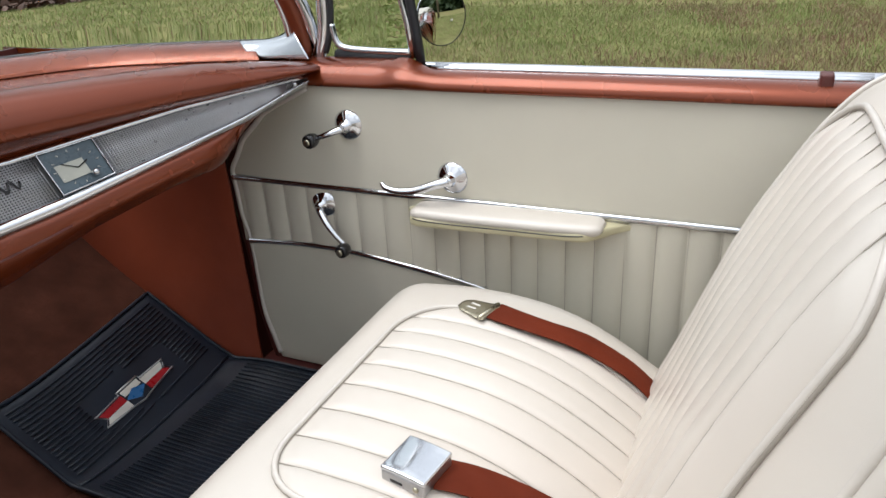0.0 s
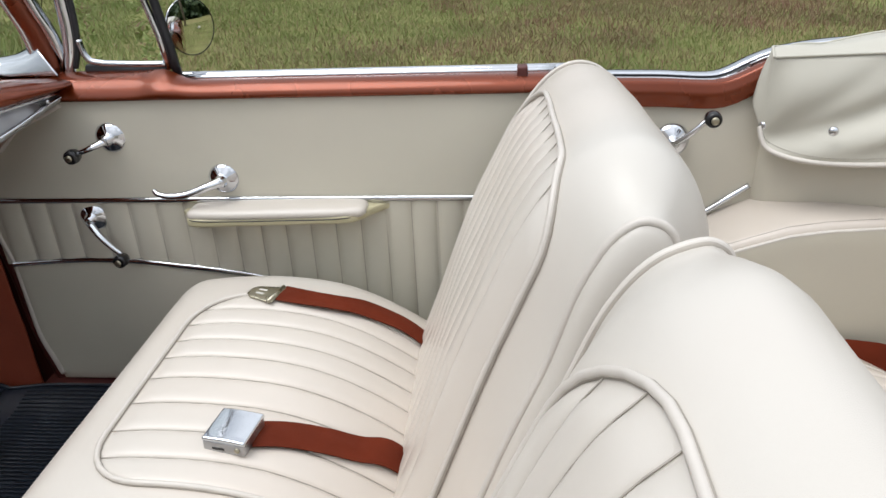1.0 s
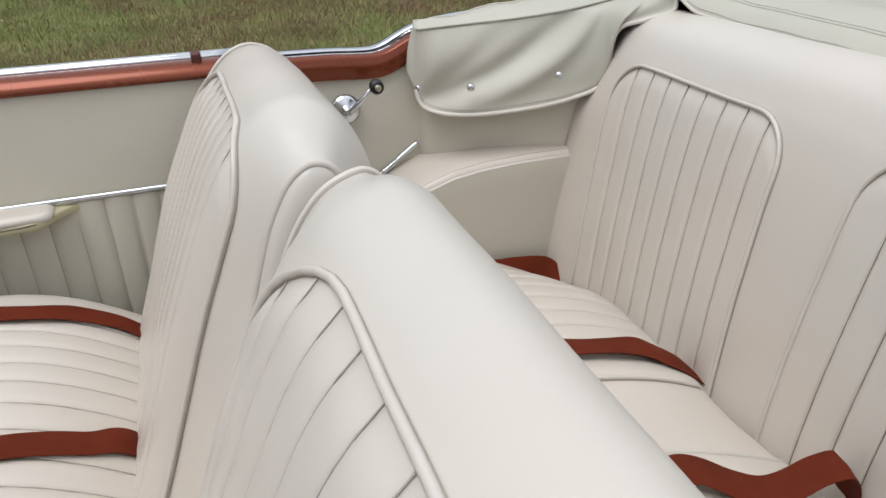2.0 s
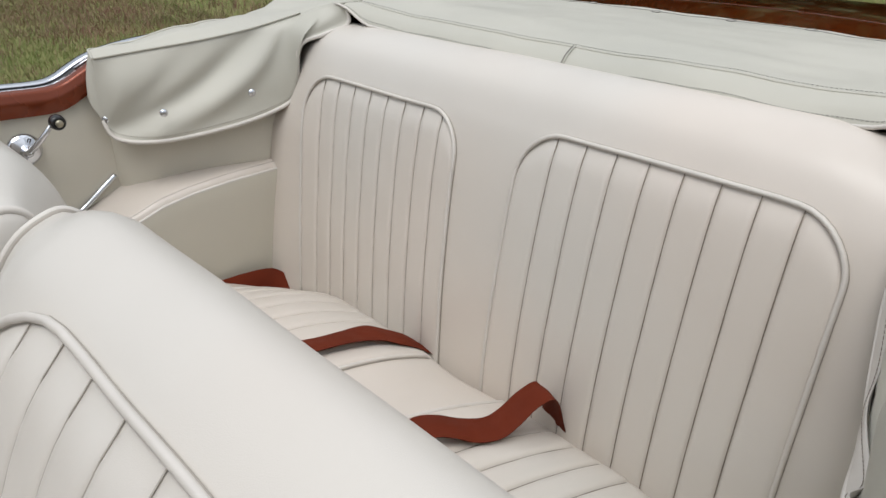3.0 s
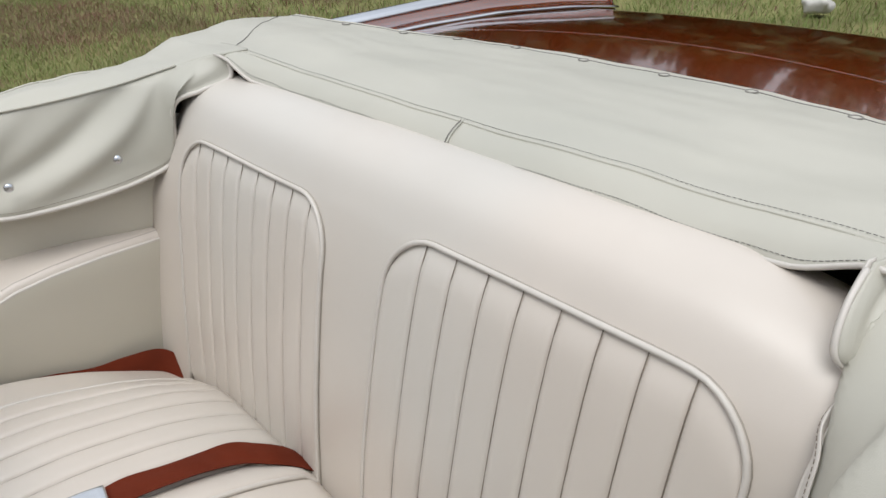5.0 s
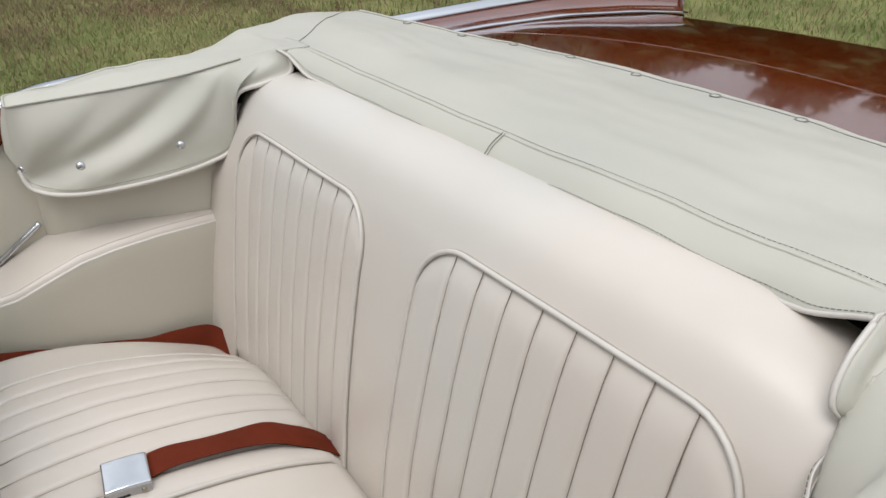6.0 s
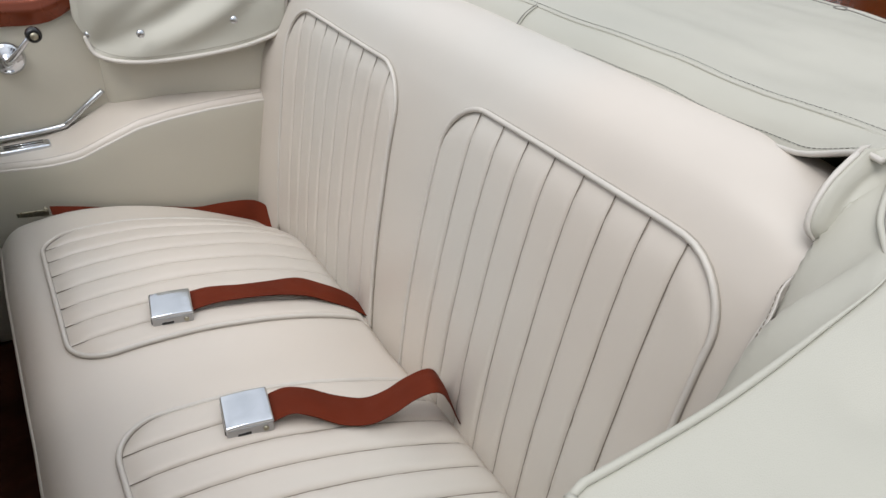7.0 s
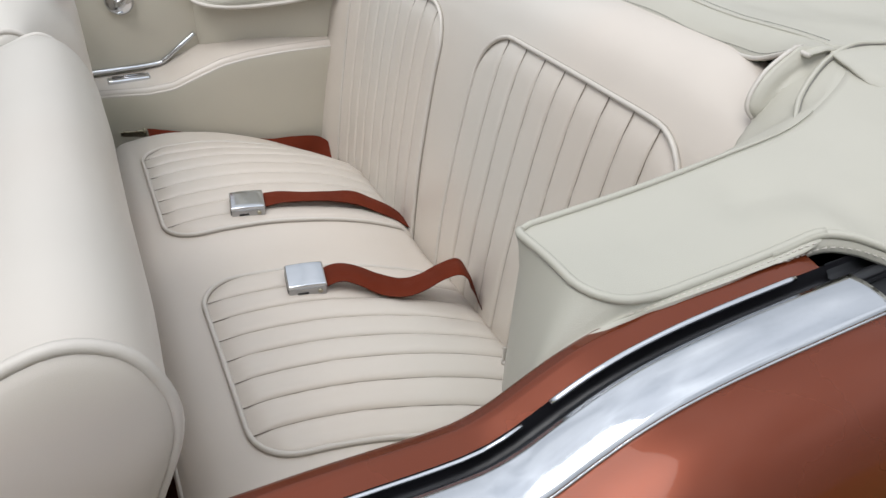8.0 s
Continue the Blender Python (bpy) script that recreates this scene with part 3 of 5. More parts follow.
for side in (1, -1):
    part("kick_panel", sheet(lambda s, t, side=side: Vector((-0.80 - 0.62 * s, side * (0.705 + 0.03 * s * t + wrinkle(s * 3, t * 3, 0, 0.6, 0.004)), 0.33 + 0.55 * t)), 16, 16), COPPER_TRIM, body, "copper coloured kick panel", thick=0.006)
    part("door_jamb", tube(spline([(-0.578, side * 0.735, 0.985), (-0.685, side * 0.735, 0.935), (-0.765, side * 0.735, 0.87), (-0.815, side * 0.735, 0.80), (-0.812, side * 0.735, 0.70), (-0.802, side * 0.735, 0.60), (-0.797, side * 0.735, 0.47), (-0.775, side * 0.735, 0.345)], 6), 0.013, flat=0.8), MAROON, body, "dark maroon door jamb")
    part("jamb_panel", sheet(lambda s, t, side=side: Vector((-0.88 + 0.36 * s, side * 0.752, 0.30 + 0.68 * t)), 4, 8), MAROON, body, thick=0.006)
    part("sill", sheet(lambda s, t, side=side: Vector((-0.80 + 1.2 * s, side * (0.66 + 0.14 * t), 0.335 + 0.012 * math.sin(math.pi * t))), 10, 6, flip=side > 0), MAROON, body, "dark maroon sill", thick=0.01)
    part("cowl_side", sheet(lambda s, t, side=side: Vector((-1.5 + 0.9 * s, side * (0.80 + 0.06 * math.sin(math.pi * t)), 1.02 - 0.75 * t)), 8, 10, flip=side > 0), COPPER_DEEP, body, thick=0.006)

# ---------------------------------------------------------------- dashboard
dash = thing("dashboard", "copper painted dashboard with a silver mesh fascia and a clock", "dashboard")
DX = table([0, 0.2, 0.245, 0.46, 0.60, 0.70, 0.74], [-0.83, -0.785, -0.765, -0.67, -0.615, -0.585, -0.58])
DT = table([0, 0.25, 0.35, 0.48, 0.60, 0.70, 0.74], [0.950, 0.959, 0.970, 0.984, 0.988, 0.990, 0.990])
DB = table([0, 0.2, 0.284, 0.357, 0.439, 0.554, 0.668, 0.70, 0.74], [0.880, 0.893, 0.907, 0.920, 0.934, 0.954, 0.981, 0.987, 0.988])
STRIP_Z = table([0, 0.2, 0.25, 0.31, 0.43, 0.55, 0.62, 0.695, 0.74], [0.860, 0.877, 0.884, 0.897, 0.920, 0.942, 0.958, 0.975, 0.980])
LOW_Z = table([0, 0.2, 0.31, 0.43, 0.55, 0.66, 0.74], [0.775, 0.805, 0.848, 0.873, 0.886, 0.898, 0.91])
LIP = table([0, 0.25, 0.40, 0.50, 0.60, 0.74], [0.036, 0.032, 0.021, 0.014, 0.011, 0.009])
CREST = table([0, 0.29, 0.45, 0.55, 0.65, 0.70, 0.74], [1.060, 1.053, 1.049, 1.043, 1.029, 1.020, 1.014])
slope_at = lambda y: 1 - min(max((abs(y) - 0.3) / 0.4, 0), 1)
SCREEN_BASE = spline([(-1.26, -0.1, 1.040), (-1.25, 0.15, 1.039), (-1.215, 0.38, 1.037), (-1.15, 0.555, 1.034), (-1.06, 0.69, 1.031), (-0.91, 0.765, 1.029), (-0.78, 0.80, 1.029), (-0.66, 0.79, 1.033)], 8)
BASE_DROP = Vector((0.078, -0.068, -0.016))


def dash_top(s, t):
    """s across the car, t from the fascia's top round the roll to the valley before the windscreen."""
    y = 0.735 * (2 * s - 1)
    k = slope_at(y)
    x, z, lip_z, top = DX(abs(y)), DT(abs(y)), LIP(abs(y)), CREST(abs(y))
    h = top - z - lip_z
    prof = spline([(x - 0.014 * k, 0, z), (x - 0.010 * k, 0, z + 0.35 * lip_z), (x + 0.008, 0, z + 0.9 * lip_z), (x + 0.019, 0, z + lip_z + 0.12 * h), (x + 0.019, 0, z + lip_z + 0.42 * h), (x + 0.002, 0, z + lip_z + 0.80 * h), (x - 0.032, 0, top), (x - 0.075, 0, top - 0.003), (x - 0.115, 0, top - 0.016 * (0.4 + 0.6 * k))], 5)
    q = along(prof, t)
    return Vector((q.x, y, q.z))


part("top_roll", sheet(dash_top, 80, 40), COPPER, dash, "fat rounded copper dash top")


def dash_low(s, t):
    y = 0.725 * (2 * s - 1)
    k = slope_at(y)
    x, z, low = DX(abs(y)) + 0.034 * k, STRIP_Z(abs(y)), LOW_Z(abs(y))
    h = z - low
    e = 0.15 * smooth(0.50, 0.70, abs(y))
    prof = spline([(x, 0, z), (x + 0.006 - 0.25 * e, 0, z - 0.12 * h), (x + 0.008 - 0.65 * e, 0, z - 0.45 * h), (x - 0.002 - e, 0, z - 0.85 * h), (x - 0.014 - 1.05 * e, 0, low), (x - 0.05 - 1.1 * e, 0, low + 0.002), (x - 0.30 - e, 0, low + 0.02)], 5)
    q = along(prof, t)
    return Vector((q.x, y, q.z))


part("lower_panel", sheet(dash_low, 80, 30, flip=True), COPPER, dash, "copper painted lower dash")
part("panel_dent", tube(spline([dash_low(0.885, 0.12), Vector(dash_low(0.880, 0.25)) + Vector((0.002, 0, 0)), dash_low(0.885, 0.45)], 6), 0.0022, segs=6), COPPER, dash)
for side in (1, -1):
    near = lambda s: Vector(dash_top(0.5 + 0.5 * s, 1.0))
    edge = lambda s: along(SCREEN_BASE, 0.12 + 0.88 * s) + BASE_DROP
    part("cowl_top", sided(sheet(lambda s, t: near(s).lerp(edge(s), t) + Vector((0, 0, -0.010 * math.sin(math.pi * t))), 40, 8), side), COPPER, dash, "copper valley below the windscreen")


def fascia(y, t, d=0.0):
    """The sloping fascia: its foot stands nearer the seat than its top."""
    k = slope_at(y)
    return Vector((DX(abs(y)) + (0.024 - 0.034 * t) * k + d, y, DB(abs(y)) + (DT(abs(y)) - DB(abs(y))) * t + 0.5 * d))


part("fascia", sheet(lambda s, t: fascia(0.72 * (2 * s - 1), t), 60, 6), MESH_BACK, dash, "dark backing behind the mesh")
# fine square mesh: upright and level wires
mesh_bits = []
for y in np.arange(0.06, 0.69, 0.0036):
    if 0.280 < y < 0.357 or DT(y) - DB(y) < 0.006:
        continue
    mesh_bits.append(tube([fascia(y, 0.0, 0.0014), fascia(y, 1.0, 0.0014)], 0.0010, segs=4))
for k in range(20):
    t = k / 19
    mesh_bits.append(tube([fascia(y, t, 0.0014) for y in np.linspace(0.06, 0.278, 8)], 0.0010, segs=4))
    mesh_bits.append(tube([fascia(y, t, 0.0014) for y in np.linspace(0.359, 0.66, 14)], 0.0010, segs=4))
tagged(part("fascia_mesh", joined(*mesh_bits), BRUSHED, dash, "fine silver mesh"), kind="stuff")
part("upper_strip", tube([fascia(y, 1.0, 0.003) + Vector((0, 0, 0.003)) for y in np.linspace(-0.70, 0.705, 60)], 0.0042), CHROME, dash, "bright upper strip")


def low_strip(s, t):
    y = -0.70 + 1.405 * s
    p, q = fascia(y, 0.0, 0.003), Vector((DX(abs(y)) + 0.036 * slope_at(y), y, STRIP_Z(abs(y))))
    return p.lerp(q, t) + Vector((0.006, 0, 0.003)) * math.sin(math.pi * t)


part("lower_strip", sheet(low_strip, 60, 8, flip=True), POLISHED, dash, "wide satin lower strip", thick=0.002)
clock = part("clock", sheet(lambda s, t: fascia(0.284 + 0.069 * s, 0.02 + 0.96 * t, 0.004), 4, 4, flip=True), DIAL, dash, "blue-grey clock dial")
part("clock_centre", sheet(lambda s, t: fascia(0.293 + 0.036 * s, 0.24 + 0.40 * t, 0.006), 3, 3, flip=True), DIAL_MID, clock, "pale dial centre")
frame_pts = [fascia(y, t, 0.007) for y, t in ((0.283, 0.0), (0.353, 0.0), (0.353, 1.0), (0.283, 1.0))]
part("clock_frame", tube(frame_pts, 0.0016, closed=True, segs=6), CHROME, clock, "chrome clock frame")
part("clock_wing", sheet(lambda s, t: fascia(0.352 + 0.007 * s, 1.02 * t - 0.01, 0.009 - 0.007 * s), 2, 6, flip=True), POLISHED, clock)
part("clock_knob", lathe([(0.005, 0), (0.005, 0.008), (0.003, 0.011)], fascia(0.331, 0.20, 0.005), (1, 0, 0.5), 14), CHROME, clock)
for k in range(12):
    w = 2 * math.pi * k / 12
    y, t = 0.318 + 0.029 * math.cos(w), 0.5 + 0.42 * math.sin(w)
    part("hour_mark", tube([fascia(y, t, 0.0055), fascia(0.318 + 0.88 * (y - 0.318), 0.5 + 0.88 * (t - 0.5), 0.0055)], 0.0007, segs=4), WHITE, clock)
for ang, ln in ((0.5, 0.016), (2.4, 0.022)):
    part("clock_hand", tube([fascia(0.318, 0.45, 0.0075), fascia(0.318 + ln * math.cos(ang), 0.45 + ln * 13 * math.sin(ang), 0.0075)], 0.0009, segs=4), BLACK, clock)
part("script_badge", tube([fascia(0.165 + 0.085 * k / 40, 0.42 + 0.11 * math.sin(k * 0.95) + 0.004 * k, 0.006) for k in range(41)], 0.0019, segs=6), BLACK, dash, "small dark script badge")
part("glovebox_line", tube([Vector(dash_low(0.5 + s, 0.30)) + Vector((0.0015, 0, 0)) for s in np.linspace(0.02, 0.19, 10)], 0.0016, segs=5), MAROON, dash)
part("screw", lathe([(0.0035, 0), (0.0035, 0.0012), (0.002, 0.0025)], Vector(dash_top((0.60 / 0.735 + 1) / 2, 0.62)), (0.6, 0, 0.8), 12), MAROON, dash)
part("end_screw", lathe([(0.0045, 0), (0.0045, 0.002), (0.002, 0.004)], fascia(0.672, 0.2, 0.008), (1, 0, 0), 12), CHROME, dash)

# ---------------------------------------------------------------- windscreen
screen = thing("windscreen", "wraparound windscreen with copper pillars and chrome trim", "windscreen")


def glassy(s, t):
    p = along(SCREEN_BASE, 0.12 + 0.88 * abs(2 * s - 1))
    up = 0.40 * t
    return Vector((p.x + 0.42 * up + 0.15 * up * up, math.copysign(p.y - 0.05 * t, 2 * s - 1) if s != 0.5 else 0.0, p.z + up))


pane = part("glass_pane", sheet(glassy, 60, 10), GLASS, screen, thick=0.005)
pane.visible_shadow = False
part("base_gasket", tube([glassy(s, 0.0) + Vector((0.008, 0, 0.004)) for s in np.linspace(0, 1, 90)], 0.008, segs=6), RUBBER, screen, "black rubber gasket")
part("header_rail", tube([glassy(s, 1.0) for s in np.linspace(0, 1, 60)], 0.02, segs=8), CHROME, screen, "chrome header rail")
for side in (1, -1):
    m = Vector((1, side, 1))
    def base_band(s, t, a=0.12, b=0.86):
        k = a + (b - a) * s
        p = along(SCREEN_BASE, k) + Vector((0.010, -0.006, 0.006))
        q = along(SCREEN_BASE, k) + BASE_DROP
        return p.lerp(q, t) + Vector((0, 0, 0.010 * math.sin(math.pi * t)))
    part("base_moulding", sided(sheet(base_band, 50, 10), side), COPPER, screen, "copper lower moulding", thick=0.003)

    def corner_band(s, t):
        k = 0.84 + 0.16 * s
        p = along(SCREEN_BASE, k) + Vector((0.008, -0.006, 0.008 + 0.030 * s ** 3))
        q = along(SCREEN_BASE, k) + Vector((0.070, -0.056, -0.014))
        return p.lerp(q, t) + Vector((0, -0.010, 0.012)) * math.sin(math.pi * t)
    part("corner_moulding", sided(sheet(corner_band, 24, 10), side), CHROME, screen, "chrome corner moulding", thick=0.003)
    part("base_screw", sided(lathe([(0.004, 0), (0.004, 0.0015), (0.002, 0.003)], along(SCREEN_BASE, 0.66) + BASE_DROP * 0.5 + Vector((0, 0, 0.012)), (0.3, -0.3, 1), 12), side), CHROME, screen)
    pillar = spline([(-0.63, 0.782, 1.00), (-0.622, 0.775, 1.04), (-0.628, 0.768, 1.09), (-0.645, 0.755, 1.16), (-0.66, 0.735, 1.30), (-0.665, 0.715, 1.43)], 6)
    part("pillar", tube([p * 1.0 if side > 0 else Vector((p.x, -p.y, p.z)) for p in pillar], [0.034 - 0.012 * smooth(0, 0.35, i / len(pillar)) for i in range(len(pillar))], segs=14, flat=0.8), COPPER, screen, "copper windscreen pillar")
    part("pillar_trim", tube([Vector((p.x + 0.026, side * (p.y - 0.006), p.z)) for p in pillar], 0.011, segs=10), CHROME, screen, "chrome pillar edge")
    part("pillar_trim", tube([Vector((p.x - 0.022, side * (p.y - 0.016), p.z + 0.012)) for p in pillar[2:]], 0.006, segs=8), CHROME, screen)

# ---------------------------------------------------------------- doors
XF = table([0.36, 0.362, 0.474, 0.644, 0.70, 0.798, 0.865, 0.924, 0.972], [-0.745, -0.757, -0.782, -0.784, -0.795, -0.80, -0.76, -0.694, -0.592])
ZL = table([-0.80, -0.78, -0.645, -0.515, -0.418, -0.297, -0.1, 0.1, 0.33], [0.645, 0.647, 0.658, 0.654, 0.642, 0.627, 0.570, 0.485, 0.40])
DOOR_Y, DOOR_END, ZU = 0.722, 0.325, 0.785


def crank(name, hub, knob, side, parent):
    """A window crank: domed escutcheon, tapered arm, ribbed black knob."""
    hub, knob = Vector(hub), Vector(knob)
    c = part(name, sided(lathe([(0.028, 0), (0.0295, 0.002), (0.0285, 0.006), (0.023, 0.011), (0.014, 0.0145), (0.009, 0.017), (0.0085, 0.026), (0.005, 0.028)], hub, (0, -1, 0), 28), side), CHROME, parent, "chrome crank with black knob")
    a = hub + Vector((0, -0.026, 0))
    b = Vector((knob.x, hub.y - 0.040, knob.z))
    pts = [a.lerp(b, t) + Vector((0, -0.008 * math.sin(math.pi * t), 0)) for t in np.linspace(0, 1, 10)]
    part("crank_arm", sided(tube(pts, [0.0075 - 0.0025 * i / 9 for i in range(10)], segs=10, flat=0.75), side), CHROME, c)
    part("crank_knob", sided(lathe([(0.007, 0), (0.011, 0.004), (0.0135, 0.014), (0.0125, 0.024), (0.008, 0.029), (0.0075, 0.027)], b, (0, -1, 0), 20), side), BLACK, c, "black plastic knob")
    part("knob_cap", sided(lathe([(0.0065, 0), (0.0065, 0.0015), (0.003, 0.0025)], b + Vector((0, -0.0285, 0)), (0, -1, 0), 16), side), STEEL_OLD, c)
    return c


def door(side, word):
    d = thing("car_door", f"closed car door with cream vinyl panels and chrome trim, {word}", "door", "car doors")
    y0 = DOOR_Y

    def face(x, z, raise_=0.0):
        soft = 0.006 * math.sin(math.pi * min(max((z - 0.36) / 0.62, 0), 1))
        return Vector((x, y0 - soft - raise_, z))

    up = part("upper_panel", sided(sheet(lambda s, t: face(XF(ZU + 0.193 * t) + (DOOR_END - XF(ZU + 0.193 * t)) * s, ZU + 0.193 * t, 0.004 * smooth(0, 0.1, min(s, 1 - s)) + wrinkle(s * 4, t, side, 0.7, 0.0015)), 60, 18), side), VINYL_SIDE, d, thick=0.004)
    low = part("lower_panel", sided(sheet(lambda s, t: (lambda zz: face(XF(zz) + (DOOR_END - XF(zz)) * s, 0.362 + (ZL(XF(zz) + (DOOR_END - XF(zz)) * s) - 0.362) * t, 0.002))(0.362 + 0.285 * t), 50, 16), side), VINYL_SIDE, d, thick=0.004)
    seams = [-0.782, -0.729, -0.678, -0.626, -0.568, -0.513, -0.457] + list(np.linspace(-0.404, DOOR_END, 16))
    pl = part("pleated_panel", sided(sheet(lambda s, t: face(XF(0.72) + (DOOR_END - XF(0.72)) * s, ZL(XF(0.72) + (DOOR_END - XF(0.72)) * s) + (ZU - ZL(XF(0.72) + (DOOR_END - XF(0.72)) * s)) * t), 40, 8), side), VINYL_SIDE, d, thick=0.004)
    for a, b in zip(seams[:-1], seams[1:]):
        def f(s, t, a=a, b=b):
            x = a + (b - a) * s
            z = ZL(x) + 0.004 + (ZU - ZL(x) - 0.008) * t
            return face(x, z, -0.001 + 0.0065 * max(0, 1 - abs(2 * s - 1) ** 2.4) ** 0.7 + wrinkle(x * 9, z * 3, 0, 0.5, 0.0012))
        part("pleat", sided(sheet(f, 8, 12), side), VINYL_SIDE, pl)
        # darker tube in the door's groove, painting the shade between pleats
        part("seam", sided(tube([f(1.0, t) + Vector((0, -0.0008, 0)) for t in np.linspace(0.01, 0.99, 10)], 0.0008, segs=5), side), CREASE_SHADE, pl)
    part("edge_welt", sided(tube(spline([(XF(z) + 0.002, y0 - 0.004, z) for z in (0.970, 0.95, 0.924, 0.895, 0.865, 0.83, 0.798, 0.75, 0.70, 0.644, 0.56, 0.474, 0.41, 0.375)], 4), 0.0055), side), WELT, d)

    def trim(line):
        """A flat bright band with rolled edges along the door."""
        prof = [Vector((0, o, u)) for o, u in ((0.004, -0.0062), (-0.001, -0.0060), (-0.0045, -0.0048), (-0.0062, -0.002), (-0.0062, 0.002), (-0.0045, 0.0048), (-0.001, 0.0060), (0.004, 0.0062))]
        pts = spline(line, 5)
        return sided(sheet(lambda s, t: along(pts, s) + along(prof, t), 60, 14), side)
    part("trim_strip", trim([(x, y0 - 0.007, ZU) for x in np.linspace(-0.797, DOOR_END, 12)]), POLISHED, d, "flat chrome trim strip")
    part("trim_strip", trim([(x, y0 - 0.007, ZL(x)) for x in np.linspace(-0.782, DOOR_END, 14)]), POLISHED, d, "flat chrome trim strip")

    # copper belt cap, with the bulge below the vent window
    def cap(s, t):
        x = -0.598 + (DOOR_END + 0.598) * s
        vent = 1 - smooth(-0.41, -0.35, x)
        lump = math.exp(-((x + 0.395) / 0.03) ** 2)
        prof = spline([(0, y0 - 0.004, 0.974), (0, y0 - 0.014, 0.978), (0, y0 - 0.010 - 0.010 * lump, 0.990), (0, y0 + 0.006 - 0.008 * lump, 1.002 + 0.008 * vent), (0, y0 + 0.024, 1.004 + 0.014 * vent + 0.006 * lump), (0, y0 + 0.036, 1.0 + 0.02 * vent)], 4)
        q = along(prof, t)
        return Vector((x, q.y, q.z))
    part("belt_cap", sided(sheet(cap, 70, 16), side), COPPER, d, "copper painted belt cap", thick=0.004)
    part("glass_bead", sided(tube([(x, y0 + 0.035, 1.004) for x in np.linspace(-0.36, 0.29, 20)], 0.0055, segs=8), side), CHROME, d, "bright glass bead")
    part("glass_bead", sided(tube([(x, y0 + 0.052, 1.004) for x in np.linspace(-0.36, 0.295, 20)], 0.006, segs=8), side), CHROME, d)
    part("window_slot", sided(sheet(lambda s, t: Vector((-0.36 + 0.69 * s, y0 + 0.026 + 0.05 * t, 0.996)), 8, 2), side), RUBBER, d, "black window slot")
    part("slot_clip", sided(shaped(softbox(0.009, 0.014, 0.015, 0.004, (2, 2, 2), 2), lambda p: p + Vector((0.236, y0 + 0.018, 1.002))), side), MAROON, d)

    def outer(s, t):
        q = along(spline([(0, 0.782, 1.0), (0, 0.80, 0.985), (0, 0.845, 0.90), (0, 0.872, 0.78), (0, 0.88, 0.64), (0, 0.87, 0.48), (0, 0.80, 0.28)], 5), t)
        return Vector((-0.62 + (DOOR_END + 0.62) * s, q.y, q.z))
    part("outer_skin", sided(sheet(outer, 20, 26, flip=True), side), COPPER, d, "glossy copper outer skin")
    part("belt_moulding", sided(tube([(x, 0.785, 1.001) for x in np.linspace(-0.62, DOOR_END, 20)], 0.009, segs=10, flat=0.7), side), CHROME, d, "chrome outer belt moulding")

    # armrest: yellowed base with pointed tail and a padded cream top
    ax0, ax1 = -0.402, -0.004

    def arm_shape(p):
        t = (p.x + 0.19) / 0.38
        tail = 1 - 0.93 * smooth(0.82, 1.0, t) - 0.85 * (1 - smooth(0.0, 0.09, t))
        return Vector((ax0 + (ax1 - ax0) * t, y0 - 0.004 - (0.033 + p.y) * (0.98 * tail), 0.760 + 0.010 * t + p.z * (0.35 + 0.30 * tail)))
    arm = part("armrest", sided(shaped(softbox(0.19, 0.033, 0.016, 0.013, (24, 5, 3), 4), arm_shape), side), ARM_YELLOW, d, "yellowed vinyl armrest base")

    def pad_shape(p):
        t = (p.x + 0.165) / 0.33
        return Vector((-0.378 + 0.335 * t, y0 - 0.037 - p.y * (1 - 0.25 * abs(2 * t - 1) ** 3), 0.772 + 0.006 * t + p.z * 0.62 + 0.002 * math.sin(math.pi * t)))
    part("arm_pad", sided(shaped(softbox(0.165, 0.034, 0.017, 0.0165, (20, 4, 2), 5), pad_shape), side), VINYL, arm, "padded ivory arm pad")
    part("arm_bead", sided(tube(spline([(-0.383, y0 - 0.012, 0.7665), (-0.378, y0 - 0.048, 0.7665), (-0.345, y0 - 0.0705, 0.7668), (-0.2, y0 - 0.0725, 0.769), (-0.09, y0 - 0.0705, 0.771), (-0.05, y0 - 0.05, 0.772), (-0.036, y0 - 0.02, 0.773)], 6), 0.0011, segs=6), side), DARK_TRIM, arm)

    crank("vent_crank", (-0.513, y0, 0.907), (-0.563, y0, 0.889), side, d)
    crank("window_crank", (-0.588, y0, 0.749), (-0.524, y0, 0.680), side, d)
    h = part("door_handle", sided(lathe([(0.028, 0), (0.0295, 0.002), (0.0285, 0.006), (0.023, 0.011), (0.014, 0.0150), (0.010, 0.018), (0.0095, 0.030), (0.006, 0.033)], (-0.313, y0 - 0.002, 0.826), (0, -1, 0), 28), side), CHROME, d, "chrome inside door handle")
    lever = spline([(-0.312, y0 - 0.030, 0.828), (-0.335, y0 - 0.040, 0.822), (-0.37, y0 - 0.046, 0.811), (-0.40, y0 - 0.048, 0.808), (-0.425, y0 - 0.046, 0.811), (-0.434, y0 - 0.042, 0.818)], 6)
    part("lever", sided(tube(lever, [0.0095 - 0.005 * i / (len(lever) - 1) for i in range(len(lever))], segs=10, flat=0.8), side), CHROME, h)

    # vent window: chrome frame, black divider, glass
    vent_front = spline([(-0.588, 0.762, 1.016), (-0.572, 0.762, 1.06), (-0.565, 0.760, 1.12), (-0.56, 0.752, 1.25), (-0.53, 0.74, 1.38)], 5)
    v = part("vent_window", sided(tube(vent_front, 0.012, segs=10), side), CHROME, d, "chrome vent window frame")
